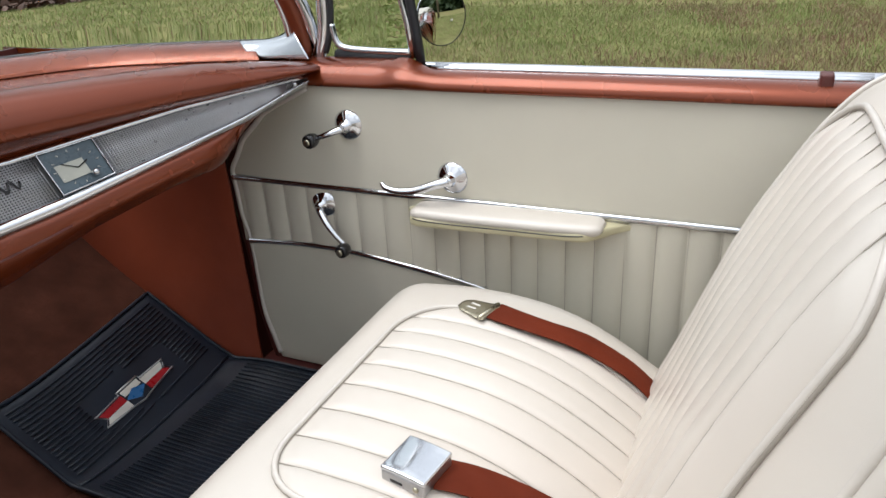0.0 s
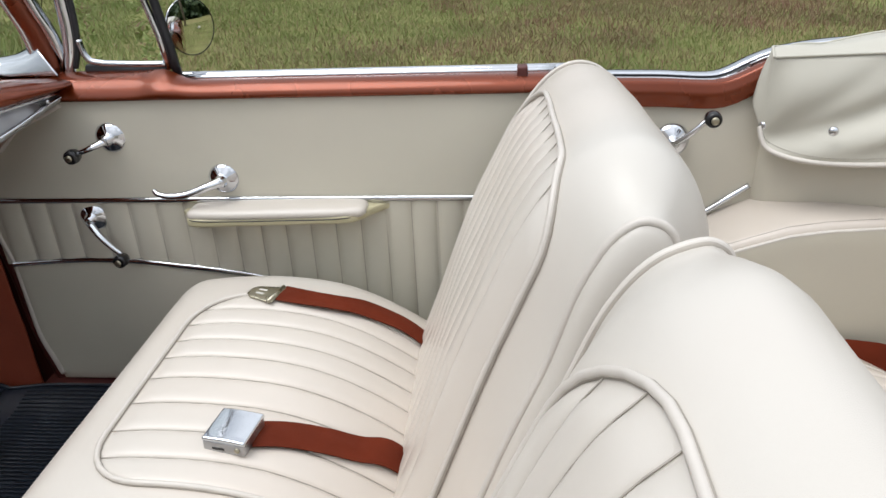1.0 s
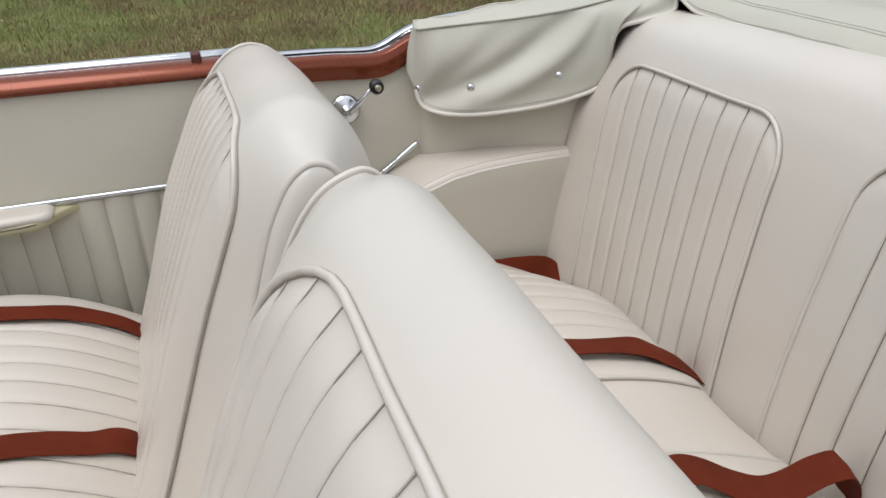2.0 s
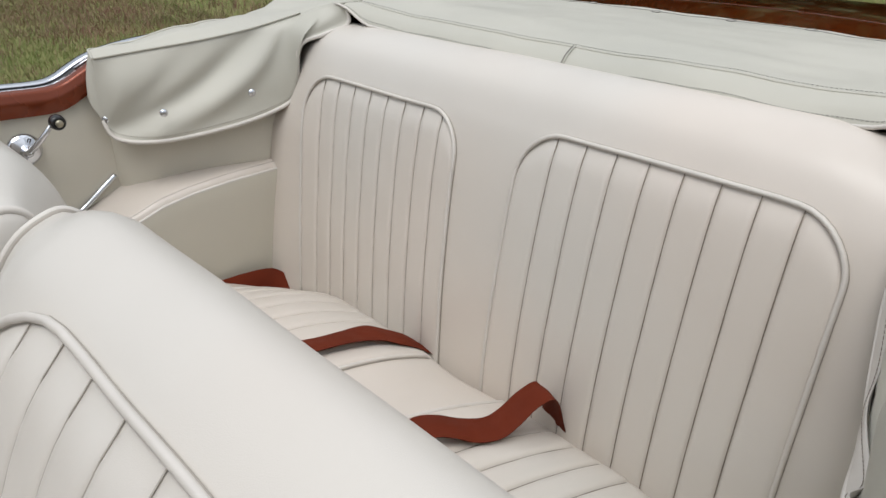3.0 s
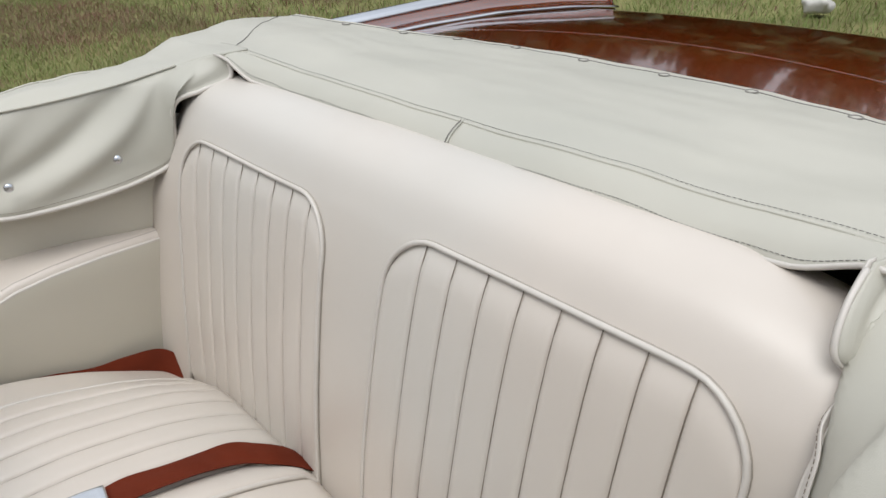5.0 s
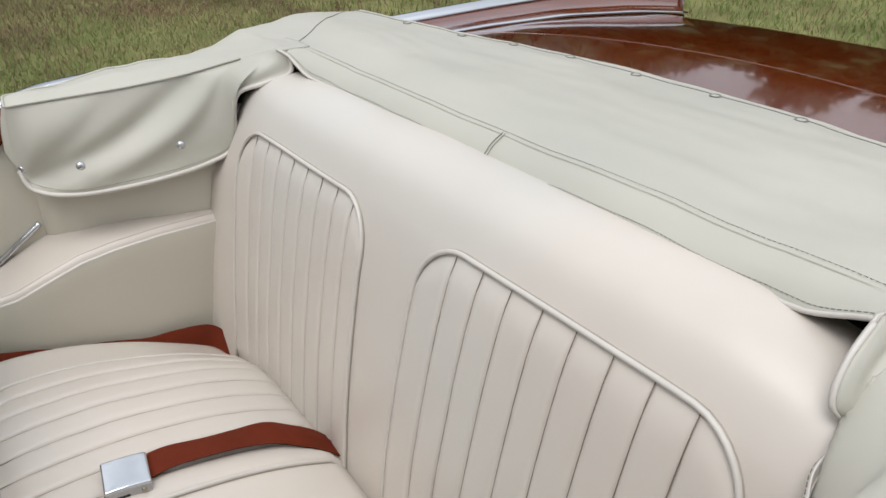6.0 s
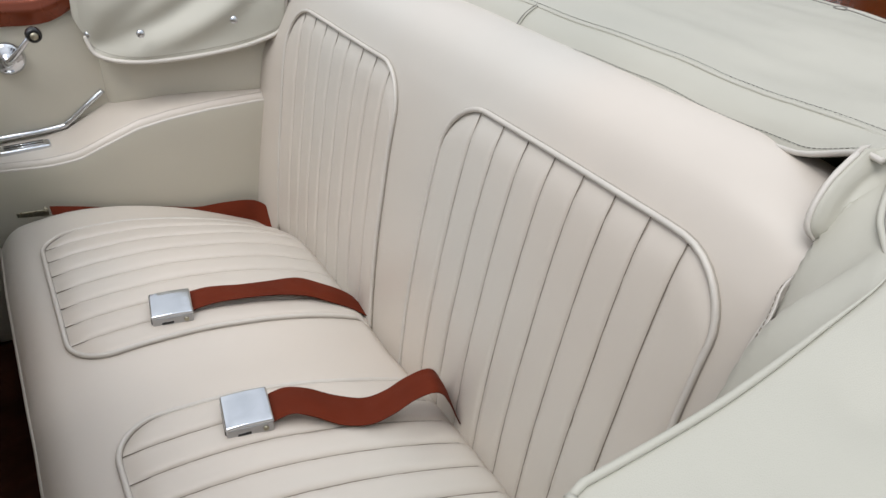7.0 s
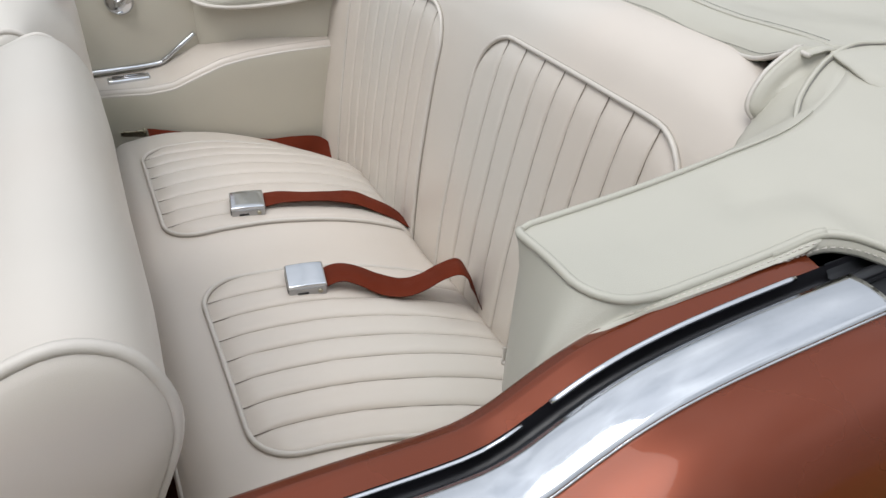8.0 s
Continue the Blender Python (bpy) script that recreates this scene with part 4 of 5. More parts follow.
    part("vent_frame", sided(tube([(p.x + 0.017, p.y - 0.002, p.z + 0.01) for p in vent_front], 0.006, segs=8), side), RUBBER, v, "black rubber seal")
    part("vent_frame", sided(tube(spline([(-0.552, 0.760, 1.075), (-0.545, 0.760, 1.045), (-0.525, 0.760, 1.034), (-0.46, 0.760, 1.030), (-0.40, 0.760, 1.029)], 6), 0.006, segs=8), side), CHROME, v)
    part("vent_frame", sided(tube([(-0.55, 0.764, 1.022), (-0.40, 0.764, 1.018)], 0.010, segs=8), side), RUBBER, v)
    part("divider", sided(tube([(-0.381, 0.762, 1.0), (-0.386, 0.760, 1.06), (-0.397, 0.757, 1.14), (-0.42, 0.745, 1.38)], 0.0085, segs=8), side), DARK_TRIM, v, "black division bar")
    part("divider", sided(tube([(-0.394, 0.760, 1.02), (-0.401, 0.757, 1.08), (-0.412, 0.752, 1.14), (-0.435, 0.743, 1.38)], 0.0065, segs=8), side), CHROME, v)
    part("vent_frame", sided(tube([(-0.435, 0.743, 1.38), (-0.53, 0.74, 1.38)], 0.008, segs=8), side), CHROME, v)
    g = part("glass_pane", sided(sheet(lambda s, t: Vector((-0.555 + 0.15 * s - 0.01 * t + 0.0 * s, 0.761 - 0.02 * t * t, 1.03 + 0.35 * t)), 4, 6), side), GLASS, v, thick=0.004)
    g.visible_shadow = False

    if side < 0:
        return d
    # round mirror on its stalk
    c, nrm = Vector((-0.405, 0.905, 1.070)), Vector((0.859, -0.511, 0.030)).normalized()
    mi = part("door_mirror", sided(lathe([(0.012, -0.030), (0.034, -0.024), (0.050, -0.010), (0.0545, 0.0), (0.053, 0.003)], c, nrm, 36), side), CHROME, d, "round chrome door mirror")
    part("mirror_glass", lathe([(0.0530, 0.0032)] + [(0.053 * math.cos(w), 0.0032 + 0.0028 * math.sin(w) ** 2) for w in [math.pi / 2 * i / 12 for i in range(1, 12)]] + [(0.0008, 0.0060)], c, nrm, 36), MIRROR, mi, "silvered mirror glass")
    part("mirror_rim", sided(tube([c + nrm * 0.003 + 0.0535 * (math.cos(w) * nrm.orthogonal().normalized() + math.sin(w) * nrm.cross(nrm.orthogonal().normalized())) for w in np.linspace(0, 6.2832 * 35 / 36, 36)], 0.0012, closed=True, segs=6), side), BLACK, mi)
    part("mirror_stalk", sided(tube(spline([(-0.44, 0.885, 1.055), (-0.45, 0.86, 1.00), (-0.45, 0.83, 0.965)], 5), 0.009, segs=8), side), CHROME, mi)
    return d


door(1, "passenger side")
door(-1, "driver side")


# ---------------------------------------------------------------- rear side trim
def quarter_trim(side, word):
    q = thing("rear_side_trim", f"cream vinyl rear side trim with armrest ledge, {word}", "side trim", "rear side trims")
    wall_top = lambda x: BELT(x) - 0.035
    part("side_wall", sided(sheet(lambda s, t: Vector((0.30 + 0.36 * s, 0.702 + 0.006 * math.sin(3 * s) - 0.004 * math.sin(math.pi * t), 0.70 + (wall_top(0.30 + 0.36 * s) - 0.70) * t)), 24, 14), side), VINYL_SIDE, q, "cream upper side panel", thick=0.004)
    LZ = table([0.25, 0.50, 0.55, 0.60, 0.66, 0.72, 0.80, 0.95], [0.737, 0.739, 0.745, 0.764, 0.785, 0.793, 0.797, 0.797])
    LY = table([0.25, 0.42, 0.50, 0.56, 0.66, 0.78, 0.95], [0.625, 0.605, 0.585, 0.575, 0.570, 0.572, 0.571])

    def ledge(s, t):
        x = 0.25 + 0.69 * s
        y0 = LY(x)
        y = y0 + (0.72 - y0) * t
        back = smooth(0.0, 0.10, t)
        return Vector((x, y, LZ(x) - 0.014 * (1 - back) ** 2 + 0.010 * t * smooth(0.5, 0.65, x)))
    le = part("armrest_ledge", sided(sheet(ledge, 60, 16), side), VINYL, q, "padded ivory armrest ledge", thick=0.01)
    part("ledge_welt", sided(tube([Vector(ledge(s, 0.0)) + Vector((0, 0.001, 0.001)) for s in np.linspace(0, 1, 60)], 0.0034), side), WELT, le)
    part("ledge_stitch", sided(stitched([Vector(ledge(s, 0.07)) + Vector((0, 0, 0.0006)) for s in np.linspace(0, 1, 60)]), side), STITCH_AND_SHADE, le)

    def inner(s, t):
        x = 0.25 + 0.70 * s
        top = LZ(x) - 0.014
        return Vector((x, LY(x) + 0.001 + 0.006 * math.sin(math.pi * t) - 0.004 * t, 0.36 + (top - 0.36) * t))
    part("lower_side_panel", sided(sheet(inner, 40, 14), side), VINYL_SIDE, q, "plain cream lower side panel", thick=0.004)

    # curved well cover behind the window, below the boot
    base = spline([(0.632, 0.722, 0), (0.638, 0.700, 0), (0.655, 0.680, 0), (0.69, 0.663, 0), (0.75, 0.648, 0), (0.83, 0.622, 0), (0.96, 0.588, 0), (1.02, 0.575, 0)], 6)

    def well(s, t):
        p = along(base, s)
        return Vector((p.x + 0.006 * t, p.y - 0.004 * math.sin(math.pi * t), LZ(p.x) - 0.002 + (1.00 - LZ(p.x)) * t))
    part("well_cover", sided(sheet(well, 40, 14, flip=True), side), VINYL_SIDE, q, "curved cream well cover", thick=0.004)
    strip_pts = spline([(0.25, 0.698, 0.750), (0.40, 0.698, 0.750), (0.53, 0.698, 0.752), (0.556, 0.698, 0.760), (0.59, 0.698, 0.784), (0.628, 0.699, 0.810)], 6)
    part("trim_strip", sided(joined(tube(strip_pts, 0.0055, segs=10, flat=0.8), tube([p + Vector((0, 0.004, -0.004)) for p in strip_pts], 0.004, segs=6)), side), POLISHED, q, "thin chrome trim strip")
    part("strip_screw", sided(lathe([(0.004, 0), (0.004, 0.002), (0.002, 0.003)], (0.636, 0.703, 0.806), (-0.3, -1, 0.1), 12), side), STEEL_OLD, q)
    ash = part("ash_tray", sided(shaped(softbox(0.044, 0.015, 0.006, 0.005, (8, 4, 2), 3), lambda p: p + Vector((0.470, 0.655, 0.7405))), side), POLISHED, q, "small polished ash tray")
    for k in range(4):
        part("ash_rib", sided(tube([(0.437, 0.647 + 0.005 * k, 0.7475), (0.503, 0.647 + 0.005 * k, 0.7475)], 0.0014, segs=6), side), MESH_BACK if k % 2 else CHROME, ash)
    if side > 0:
        crank("window_crank", (0.487, 0.698, 0.895), (0.536, 0.698, 0.946), side, q)


quarter_trim(1, "passenger side")
quarter_trim(-1, "driver side")

# ---------------------------------------------------------------- front bench seat
front = thing("front_bench_seat", "ivory vinyl front bench seat with pleated inserts and split backrest", "car seat", "seats")


FRONT_Z = table([-0.42, -0.34, -0.30, -0.25, -0.20, -0.15, -0.10, -0.05, 0.0, 0.05, 0.08, 0.12, 0.16, 0.23], [0.664, 0.677, 0.682, 0.686, 0.686, 0.682, 0.674, 0.657, 0.631, 0.597, 0.573, 0.540, 0.505, 0.46])


def front_top(x, y):
    """Rise of the cushion's top over 0.678: a crest behind the front edge, then a long fall to the crease."""
    z = sum(FRONT_Z(x + d) for d in (-0.03, -0.015, 0.0, 0.015, 0.03)) / 5
    return z - 0.678 - 0.004 * smooth(0.52, 0.65, abs(y)) - 0.004 * math.exp(-(y / 0.04) ** 2) + wrinkle(x, y, 0, 0.16, 0.002)


def front_cushion(p):
    w = (p.z + 0.15) / 0.30
    return Vector((p.x - 0.093, p.y, p.z + 0.528 + w * front_top(p.x - 0.093, p.y)))


cushion = part("cushion", shaped(softbox(0.305, 0.655, 0.15, 0.07, (16, 36, 3), 7), front_cushion), VINYL, front, "ivory vinyl cushion")


def on_front(u, v, d):
    return Vector((-v, u, 0.678 + front_top(-v, u) + d))


for side in (1, -1):
    us = [0.094, 0.138, 0.187, 0.242, 0.297, 0.347, 0.392, 0.437, 0.480, 0.522]
    us = us if side > 0 else [-u for u in us[::-1]]
    u0, u1 = us[0], us[-1]
    top = rounded_top(u0, u1, 0.303, 0.085)
    pleats(on_front, us, lambda u: -0.15, lambda u: top(u) - 0.004, 0.0062, VINYL, cushion, shade_mat=CREASE_SHADE)
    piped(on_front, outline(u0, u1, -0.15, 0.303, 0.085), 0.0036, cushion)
part("front_welt", tube([front_cushion(Vector((-0.290, y, 0.107))) for y in np.linspace(-0.60, 0.60, 40)], 0.004), WELT, cushion)
part("seat_base", shaped(softbox(0.24, 0.58, 0.06, 0.02, (4, 8, 2), 2), lambda p: p + Vector((-0.06, 0, 0.372))), MAROON, front, "dark seat base")

PASSENGER_PROFILE = [(0.036, 0.50), (0.070, 0.60), (0.100, 0.68), (0.141, 0.80), (0.180, 0.90), (0.213, 0.975), (0.239, 1.02), (0.267, 1.055), (0.299, 1.076), (0.331, 1.079), (0.363, 1.064), (0.388, 1.030), (0.403, 0.985), (0.404, 0.93), (0.395, 0.87), (0.37, 0.78), (0.33, 0.62)]
DRIVER_PROFILE = [(0.066, 0.50), (0.100, 0.60), (0.128, 0.68), (0.168, 0.80), (0.206, 0.90), (0.240, 0.975), (0.268, 1.02), (0.300, 1.053), (0.334, 1.070), (0.364, 1.073), (0.391, 1.057), (0.406, 1.024), (0.407, 0.985), (0.389, 0.935), (0.358, 0.87), (0.312, 0.78), (0.280, 0.62)]


def backrest(y0, y1, profile, us, insert_top, insert_round, inner, slope, soft_end=1.0, hard_end=1.0):
    """A thick backrest with a full round top, welted ends and a pleated insert; inner: the end beside the other half."""
    mid, ha = (y0 + y1) / 2, (y1 - y0) / 2
    raw = spline([(x, 0, z) for x, z in profile], 12)
    lengths = [0.0]
    for p, q in zip(raw[:-1], raw[1:]):
        lengths.append(lengths[-1] + (q - p).length)
    total = lengths[-1]
    xs, zs = [p.x for p in raw], [p.z for p in raw]
    middle = Vector((sum(xs) / len(xs), 0, sum(zs) / len(zs)))

    def point(v):
        return Vector((float(np.interp(v, lengths, xs)), 0, float(np.interp(v, lengths, zs))))

    def at(a, v, d=0.0, shrink=0.0, push=0.0):
        """a across, v along the surface from the front foot over the top to the rear foot."""
        p = point(v)
        t = point(min(v + 0.01, total)) - point(max(v - 0.01, 0))
        n = Vector((-t.z, 0, t.x)).normalized()
        e = abs(a) / ha
        drop = (slope * ((1 - inner * a / ha) / 2) ** 1.4 + 0.004 * smooth(0.70, 1.0, e) ** 2) * smooth(0.80, 1.05, p.z)
        q = p + n * (d - (0.026 + 0.016 * smooth(1.09, 0.90, p.z)) * smooth(0.60, 1.0, e) ** 1.4 * (soft_end if inner * a < 0 else hard_end)) + Vector((0, 0, -drop)) + Vector((wrinkle(a, v, 6, 0.12, 0.002), 0, 0))
        q = q.lerp(middle, shrink)
        return q + Vector((0, mid + a + math.copysign(push, a), 0))

    ob = part("backrest", joined(sheet(lambda s, t: at(-ha + 2 * ha * s, total * t), 44, 80),
                                 *[sheet(lambda s, t, e=e: at(e * ha, total * t, 0, s * s * 0.999, 0.020 * math.sin(s * math.pi / 2)), 8, 80, flip=e < 0) for e in (-1, 1)]), VINYL, front, "ivory vinyl backrest half")
    place = lambda u, v, d: at(u - mid, v, d)
    v1 = float(np.interp(insert_top, zs[:112], lengths[:112]))
    top = rounded_top(us[0], us[-1], v1, insert_round)
    pleats(place, us, lambda u: 0.02, lambda u: top(u) - 0.004, 0.0058, VINYL, ob, nv=40, flat=3.6, shade_mat=CREASE_SHADE)
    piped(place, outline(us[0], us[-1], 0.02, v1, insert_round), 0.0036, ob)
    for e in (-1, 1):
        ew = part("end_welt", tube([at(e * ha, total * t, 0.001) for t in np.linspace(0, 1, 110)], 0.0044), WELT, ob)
        # darker tube beside the end welt, painted as its crease shade
        part("welt_seam", tube([at(e * (ha - 0.0022), total * t, 0.0) for t in np.linspace(0, 1, 110)], 0.0040, segs=6), CREASE_SHADE, ew)
    return ob


backrest(0.048, 0.640, PASSENGER_PROFILE, list(np.linspace(0.102, 0.565, 11)), 1.052, 0.09, -1, 0.030, 0.25, 1.45)
backrest(-0.640, -0.002, DRIVER_PROFILE, [-0.540, -0.481, -0.430, -0.379, -0.327, -0.276, -0.226, -0.175, -0.135, -0.098], 1.046, 0.12, 1, 0.0, 0.15)

# ---------------------------------------------------------------- rear seat
rear = thing("rear_bench_seat", "ivory vinyl rear bench seat with pleated inserts", "car seat", "seats")
rear_line = table([0.36, 0.40, 0.45, 0.52, 0.62, 0.72, 0.80, 0.88, 0.97], [0.655, 0.668, 0.677, 0.680, 0.674, 0.653, 0.626, 0.586, 0.535])
RZ = lambda x: sum(rear_line(x + d) for d in (-0.03, -0.015, 0.0, 0.015, 0.03)) / 5


BACK = spline([(0.878, 0, 0.50), (0.892, 0, 0.60), (0.908, 0, 0.70), (0.926, 0, 0.80), (0.943, 0, 0.90), (0.957, 0, 0.965), (0.972, 0, 1.005), (0.997, 0, 1.040), (1.035, 0, 1.060), (1.08, 0, 1.062), (1.13, 0, 1.04)], 8)
BACK_Z = [p.z for p in BACK[:57]]
BACK_X = [p.x for p in BACK[:57]]


def rear_back(y, p, d=0.0):
    drop = (0.048 * min(max((-y - 0.38) / 0.222, 0), 1) ** 2 + 0.014 * smooth(0.50, 0.605, y)) * smooth(0.85, 1.06, p.z)
    high = smooth(0.86, 1.0, p.z) if y > 0 else 1.0
    set_back = 0.020 * smooth(0.50, 0.605, abs(y)) ** 2 * high - 0.020 * smooth(0.42, 0.60, y) * (1 - high)
    soft = 0.012 * math.sin(math.pi * min(max((p.z - 0.5) / 0.5, 0), 1)) * (1 - (y / 0.61) ** 2)
    return Vector((p.x + set_back - soft - d, y, p.z - drop + 0.22 * d + wrinkle(y, p.z, 3, 0.2, 0.0025)))


def rear_top(x, y):
    return RZ(x) - (0.020 + 0.047 * smooth(0.50, 0.88, x)) * smooth(0.30, 0.56, abs(y)) - 0.006 * math.exp(-(y / 0.05) ** 2) + wrinkle(x, y, 1, 0.14, 0.0025)


def rear_roll(x, y):
    """How far the cushion rolls down into the crevice before the backrest."""
    z = rear_top(x, y)
    gap = rear_back(y, Vector((float(np.interp(z, BACK_Z, BACK_X)), 0, z))).x - x
    k = min(max(1 - gap / 0.030, 0.0), 1.0)
    return 0.030 * (1 - math.sqrt(1 - 0.96 * k * k))


def rear_cushion(p):
    x = p.x + 0.665
    w = (p.z + 0.13) / 0.26
    return Vector((x, p.y, (p.z + 0.52) * (1 - w) + w * (rear_top(x, p.y) - rear_roll(x, p.y) + p.z - 0.13)))


rc = part("cushion", shaped(softbox(0.285, 0.565, 0.13, 0.05, (64, 40, 3), 6), rear_cushion), VINYL, rear, "ivory vinyl rear cushion")


def on_rear(u, v, d):
    return Vector((-v, u, rear_top(-v, u) - rear_roll(-v, u) + d))


for side in (1, -1):
    u0, u1, front_v = (0.066, 0.436, -0.450) if side > 0 else (-0.430, -0.075, -0.470)
    lean = 0.0 if side > 0 else -0.028
    lay = lambda u, v, d, lean=lean: on_rear(u + lean * smooth(0.47, 0.87, -v), v, d)
    top = rounded_top(u0, u1, front_v, 0.055)
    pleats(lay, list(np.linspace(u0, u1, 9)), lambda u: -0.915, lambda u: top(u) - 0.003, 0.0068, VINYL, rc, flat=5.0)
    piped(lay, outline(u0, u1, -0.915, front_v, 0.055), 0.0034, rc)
part("front_welt", tube([rear_cushion(Vector((-0.278, y, 0.100))) for y in np.linspace(-0.53, 0.53, 40)], 0.0045), WELT, rc)
part("cushion_front", shaped(softbox(0.02, 0.55, 0.06, 0.015, (2, 8, 2), 2), lambda p: p + Vector((0.42, 0, 0.37))), MAROON, rear, "dark base below the rear cushion")

rb = part("backrest", sheet(lambda s, t: rear_back(-0.602 + 1.204 * s, along(BACK, t)), 76, 70, flip=True), VINYL, rear, "ivory vinyl rear backrest", thick=0.03)


def on_back(u, v, d):
    return rear_back(u, Vector((float(np.interp(v, BACK_Z, BACK_X)), 0, v)), d)


for side in (1, -1):
    first, edge, last = (0.129, 0.086, 0.500) if side > 0 else (0.096, 0.039, 0.490)
    step = 0.0458 if side > 0 else 0.0476
    us = [edge] + [first + step * k for k in range(8)] + [last]
    us = us if side > 0 else [-u for u in us[::-1]]
    drawn = 0.020 if side > 0 else 0.0
    spot = lambda u, v, d, drawn=drawn: on_back(u - drawn * smooth(1.0, 0.55, v), v, d)
    crown = 0.986 if side > 0 else 0.997
    top0 = rounded_top(us[0], us[-1], crown, 0.068)
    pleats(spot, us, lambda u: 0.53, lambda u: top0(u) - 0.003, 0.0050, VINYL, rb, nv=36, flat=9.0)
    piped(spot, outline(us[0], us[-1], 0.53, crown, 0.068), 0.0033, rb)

# ---------------------------------------------------------------- boot cover over the folded top
boot = thing("top_boot_cover", "pale off-white vinyl boot cover snapped over the folded roof", "boot cover")
HW = table([0.58, 0.66, 0.85, 1.0, 1.06, 1.2, 1.36, 1.5], [1.036, 1.044, 1.050, 1.075, 1.098, 1.105, 1.098, 1.080])
HC = table([1.0, 1.115, 1.2, 1.35, 1.5], [1.083, 1.083, 1.090, 1.092, 1.082])
YO = table([0.60, 0.87, 1.0, 1.2, 1.36, 1.45], [0.708, 0.718, 0.748, 0.79, 0.815, 0.80])
YO_DRIVER = table([0.60, 0.70, 0.80, 0.835, 0.850, 0.865, 0.885, 0.92, 1.0, 1.06, 1.2], [0.708, 0.716, 0.718, 0.719, 0.727, 0.745, 0.764, 0.776, 0.775, 0.768, 0.79])
XR = table([0, 0.1, 0.22, 0.35, 0.47, 0.53, 0.62, 0.83], [1.516, 1.513, 1.503, 1.479, 1.436, 1.413, 1.388, 1.355])
XD = table([0, 0.40, 0.50, 0.56, 0.62, 0.9], [1.118, 1.112, 1.094, 1.070, 1.05, 1.05])


def boot_z(x, y, sag=0.018):
    k = smooth(0.36, 0.54, abs(y))
    z = HC(x) * (1 - k) + HW(x) * k
    return z - sag * smooth(YO(x) - 0.05, YO(x), abs(y)) ** 2 + wrinkle(x * 1.5, y * 0.45, 5, 0.13, 0.0065) + wrinkle(x * 1.6, y * 0.6, 8, 0.05, 0.0020)


def deck_patch(s, t):
    y = 0.80 * (2 * t - 1)
    x0, x1 = XD(abs(y)), XR(abs(y))
    x = x0 + (x1 - x0) * s
    return Vector((x, y * YO(x) / 0.80, boot_z(x, y * YO(x) / 0.80)))


part("deck_cover", sheet(deck_patch, 34, 90), VINYL_BOOT, boot, "broad pale boot deck", thick=0.004)
part("hem_stitch", tube([Vector(deck_patch(0.972, t)) + Vector((0, 0, 0.0004)) for t in np.linspace(0.02, 0.98, 160)], 0.0010, segs=5), WELT_DARK, boot)
part("rear_hem", tube([Vector(deck_patch(1.0, t)) + Vector((0.002, 0, -0.002)) for t in np.linspace(0, 1, 90)], 0.004, flat=0.6), VINYL_BOOT, boot)


def lip(s, t):
    """The hem that turns down over the seat's top edge."""
    y = 0.525 * (2 * s - 1)
    p = Vector((XD(abs(y)), y, boot_z(XD(abs(y)), y)))
    q = p + Vector((-0.041, 0, -0.027 + 0.026 * smooth(0.44, 0.525, abs(y))))
    return p.lerp(q, t) + Vector((-0.003, 0, 0.003)) * math.sin(math.pi * t) + Vector((0, 0, wrinkle(y, t, 2, 0.07, 0.003) * t))


part("front_lip", sheet(lip, 80, 6), VINYL_BOOT, boot, "stitched front lip", thick=0.004)
part("lip_hem", tube([lip(s, 1.0) for s in np.linspace(0, 1, 80)], 0.0028, segs=6), WELT, boot)
part("lip_ridge", tube([Vector(lip(s, 0.02)) + Vector((-0.001, 0, -0.0006)) for s in np.linspace(0.01, 0.99, 90)], 0.0019, segs=8), VINYL_BOOT, boot)
part("lip_stitch", stitched([Vector(lip(s, 0.0)) + Vector((0.005, 0, 0.0014)) for s in np.linspace(0.02, 0.98, 120)]), WELT_DARK, boot)
part("lip_stitch", stitched([Vector(lip(s, 0.84)) + Vector((-0.0006, 0, 0.0009)) for s in np.linspace(0.02, 0.98, 120)]), WELT_DARK, boot)
for dy in (0.0, 0.004):
    part("centre_seam", tube([Vector(lip(0.5, t)) + Vector((-0.0015, dy - 0.006 * t, 0.0012)) for t in np.linspace(0, 1, 6)], 0.0007 if dy else 0.0012, segs=5), WELT_DARK if dy else VINYL_BOOT, boot)


def snap(p, n, parent, r=0.0075):
    n = Vector(n).normalized()
    part("snap", lathe([(r, 0), (r, 0.0015), (r * 0.75, 0.004), (r * 0.3, 0.005)], p, n, 18), CHROME, parent, "bright metal snap")


for y in (0.60, 0.47, 0.36, 0.234, 0.094, -0.059, -0.203, -0.35, -0.48, -0.60):
    p = Vector((XR(abs(y)) - 0.020, y, boot_z(XR(abs(y)) - 0.020, y) + 0.0005))
    button = part("snap", lathe([(0.0074, 0), (0.0070, 0.0007), (0.0045, 0.0014)], p, (0, 0, 1), 18), VINYL_BOOT, boot)
    part("snap_ring", tube([p + Vector((0.0080 * math.cos(w), 0.0080 * math.sin(w), 0.0008)) for w in np.linspace(0, 6.2832 * 17 / 18, 18)], 0.0013, closed=True, segs=5), WELT_DARK, button, "thin dark snap rim")

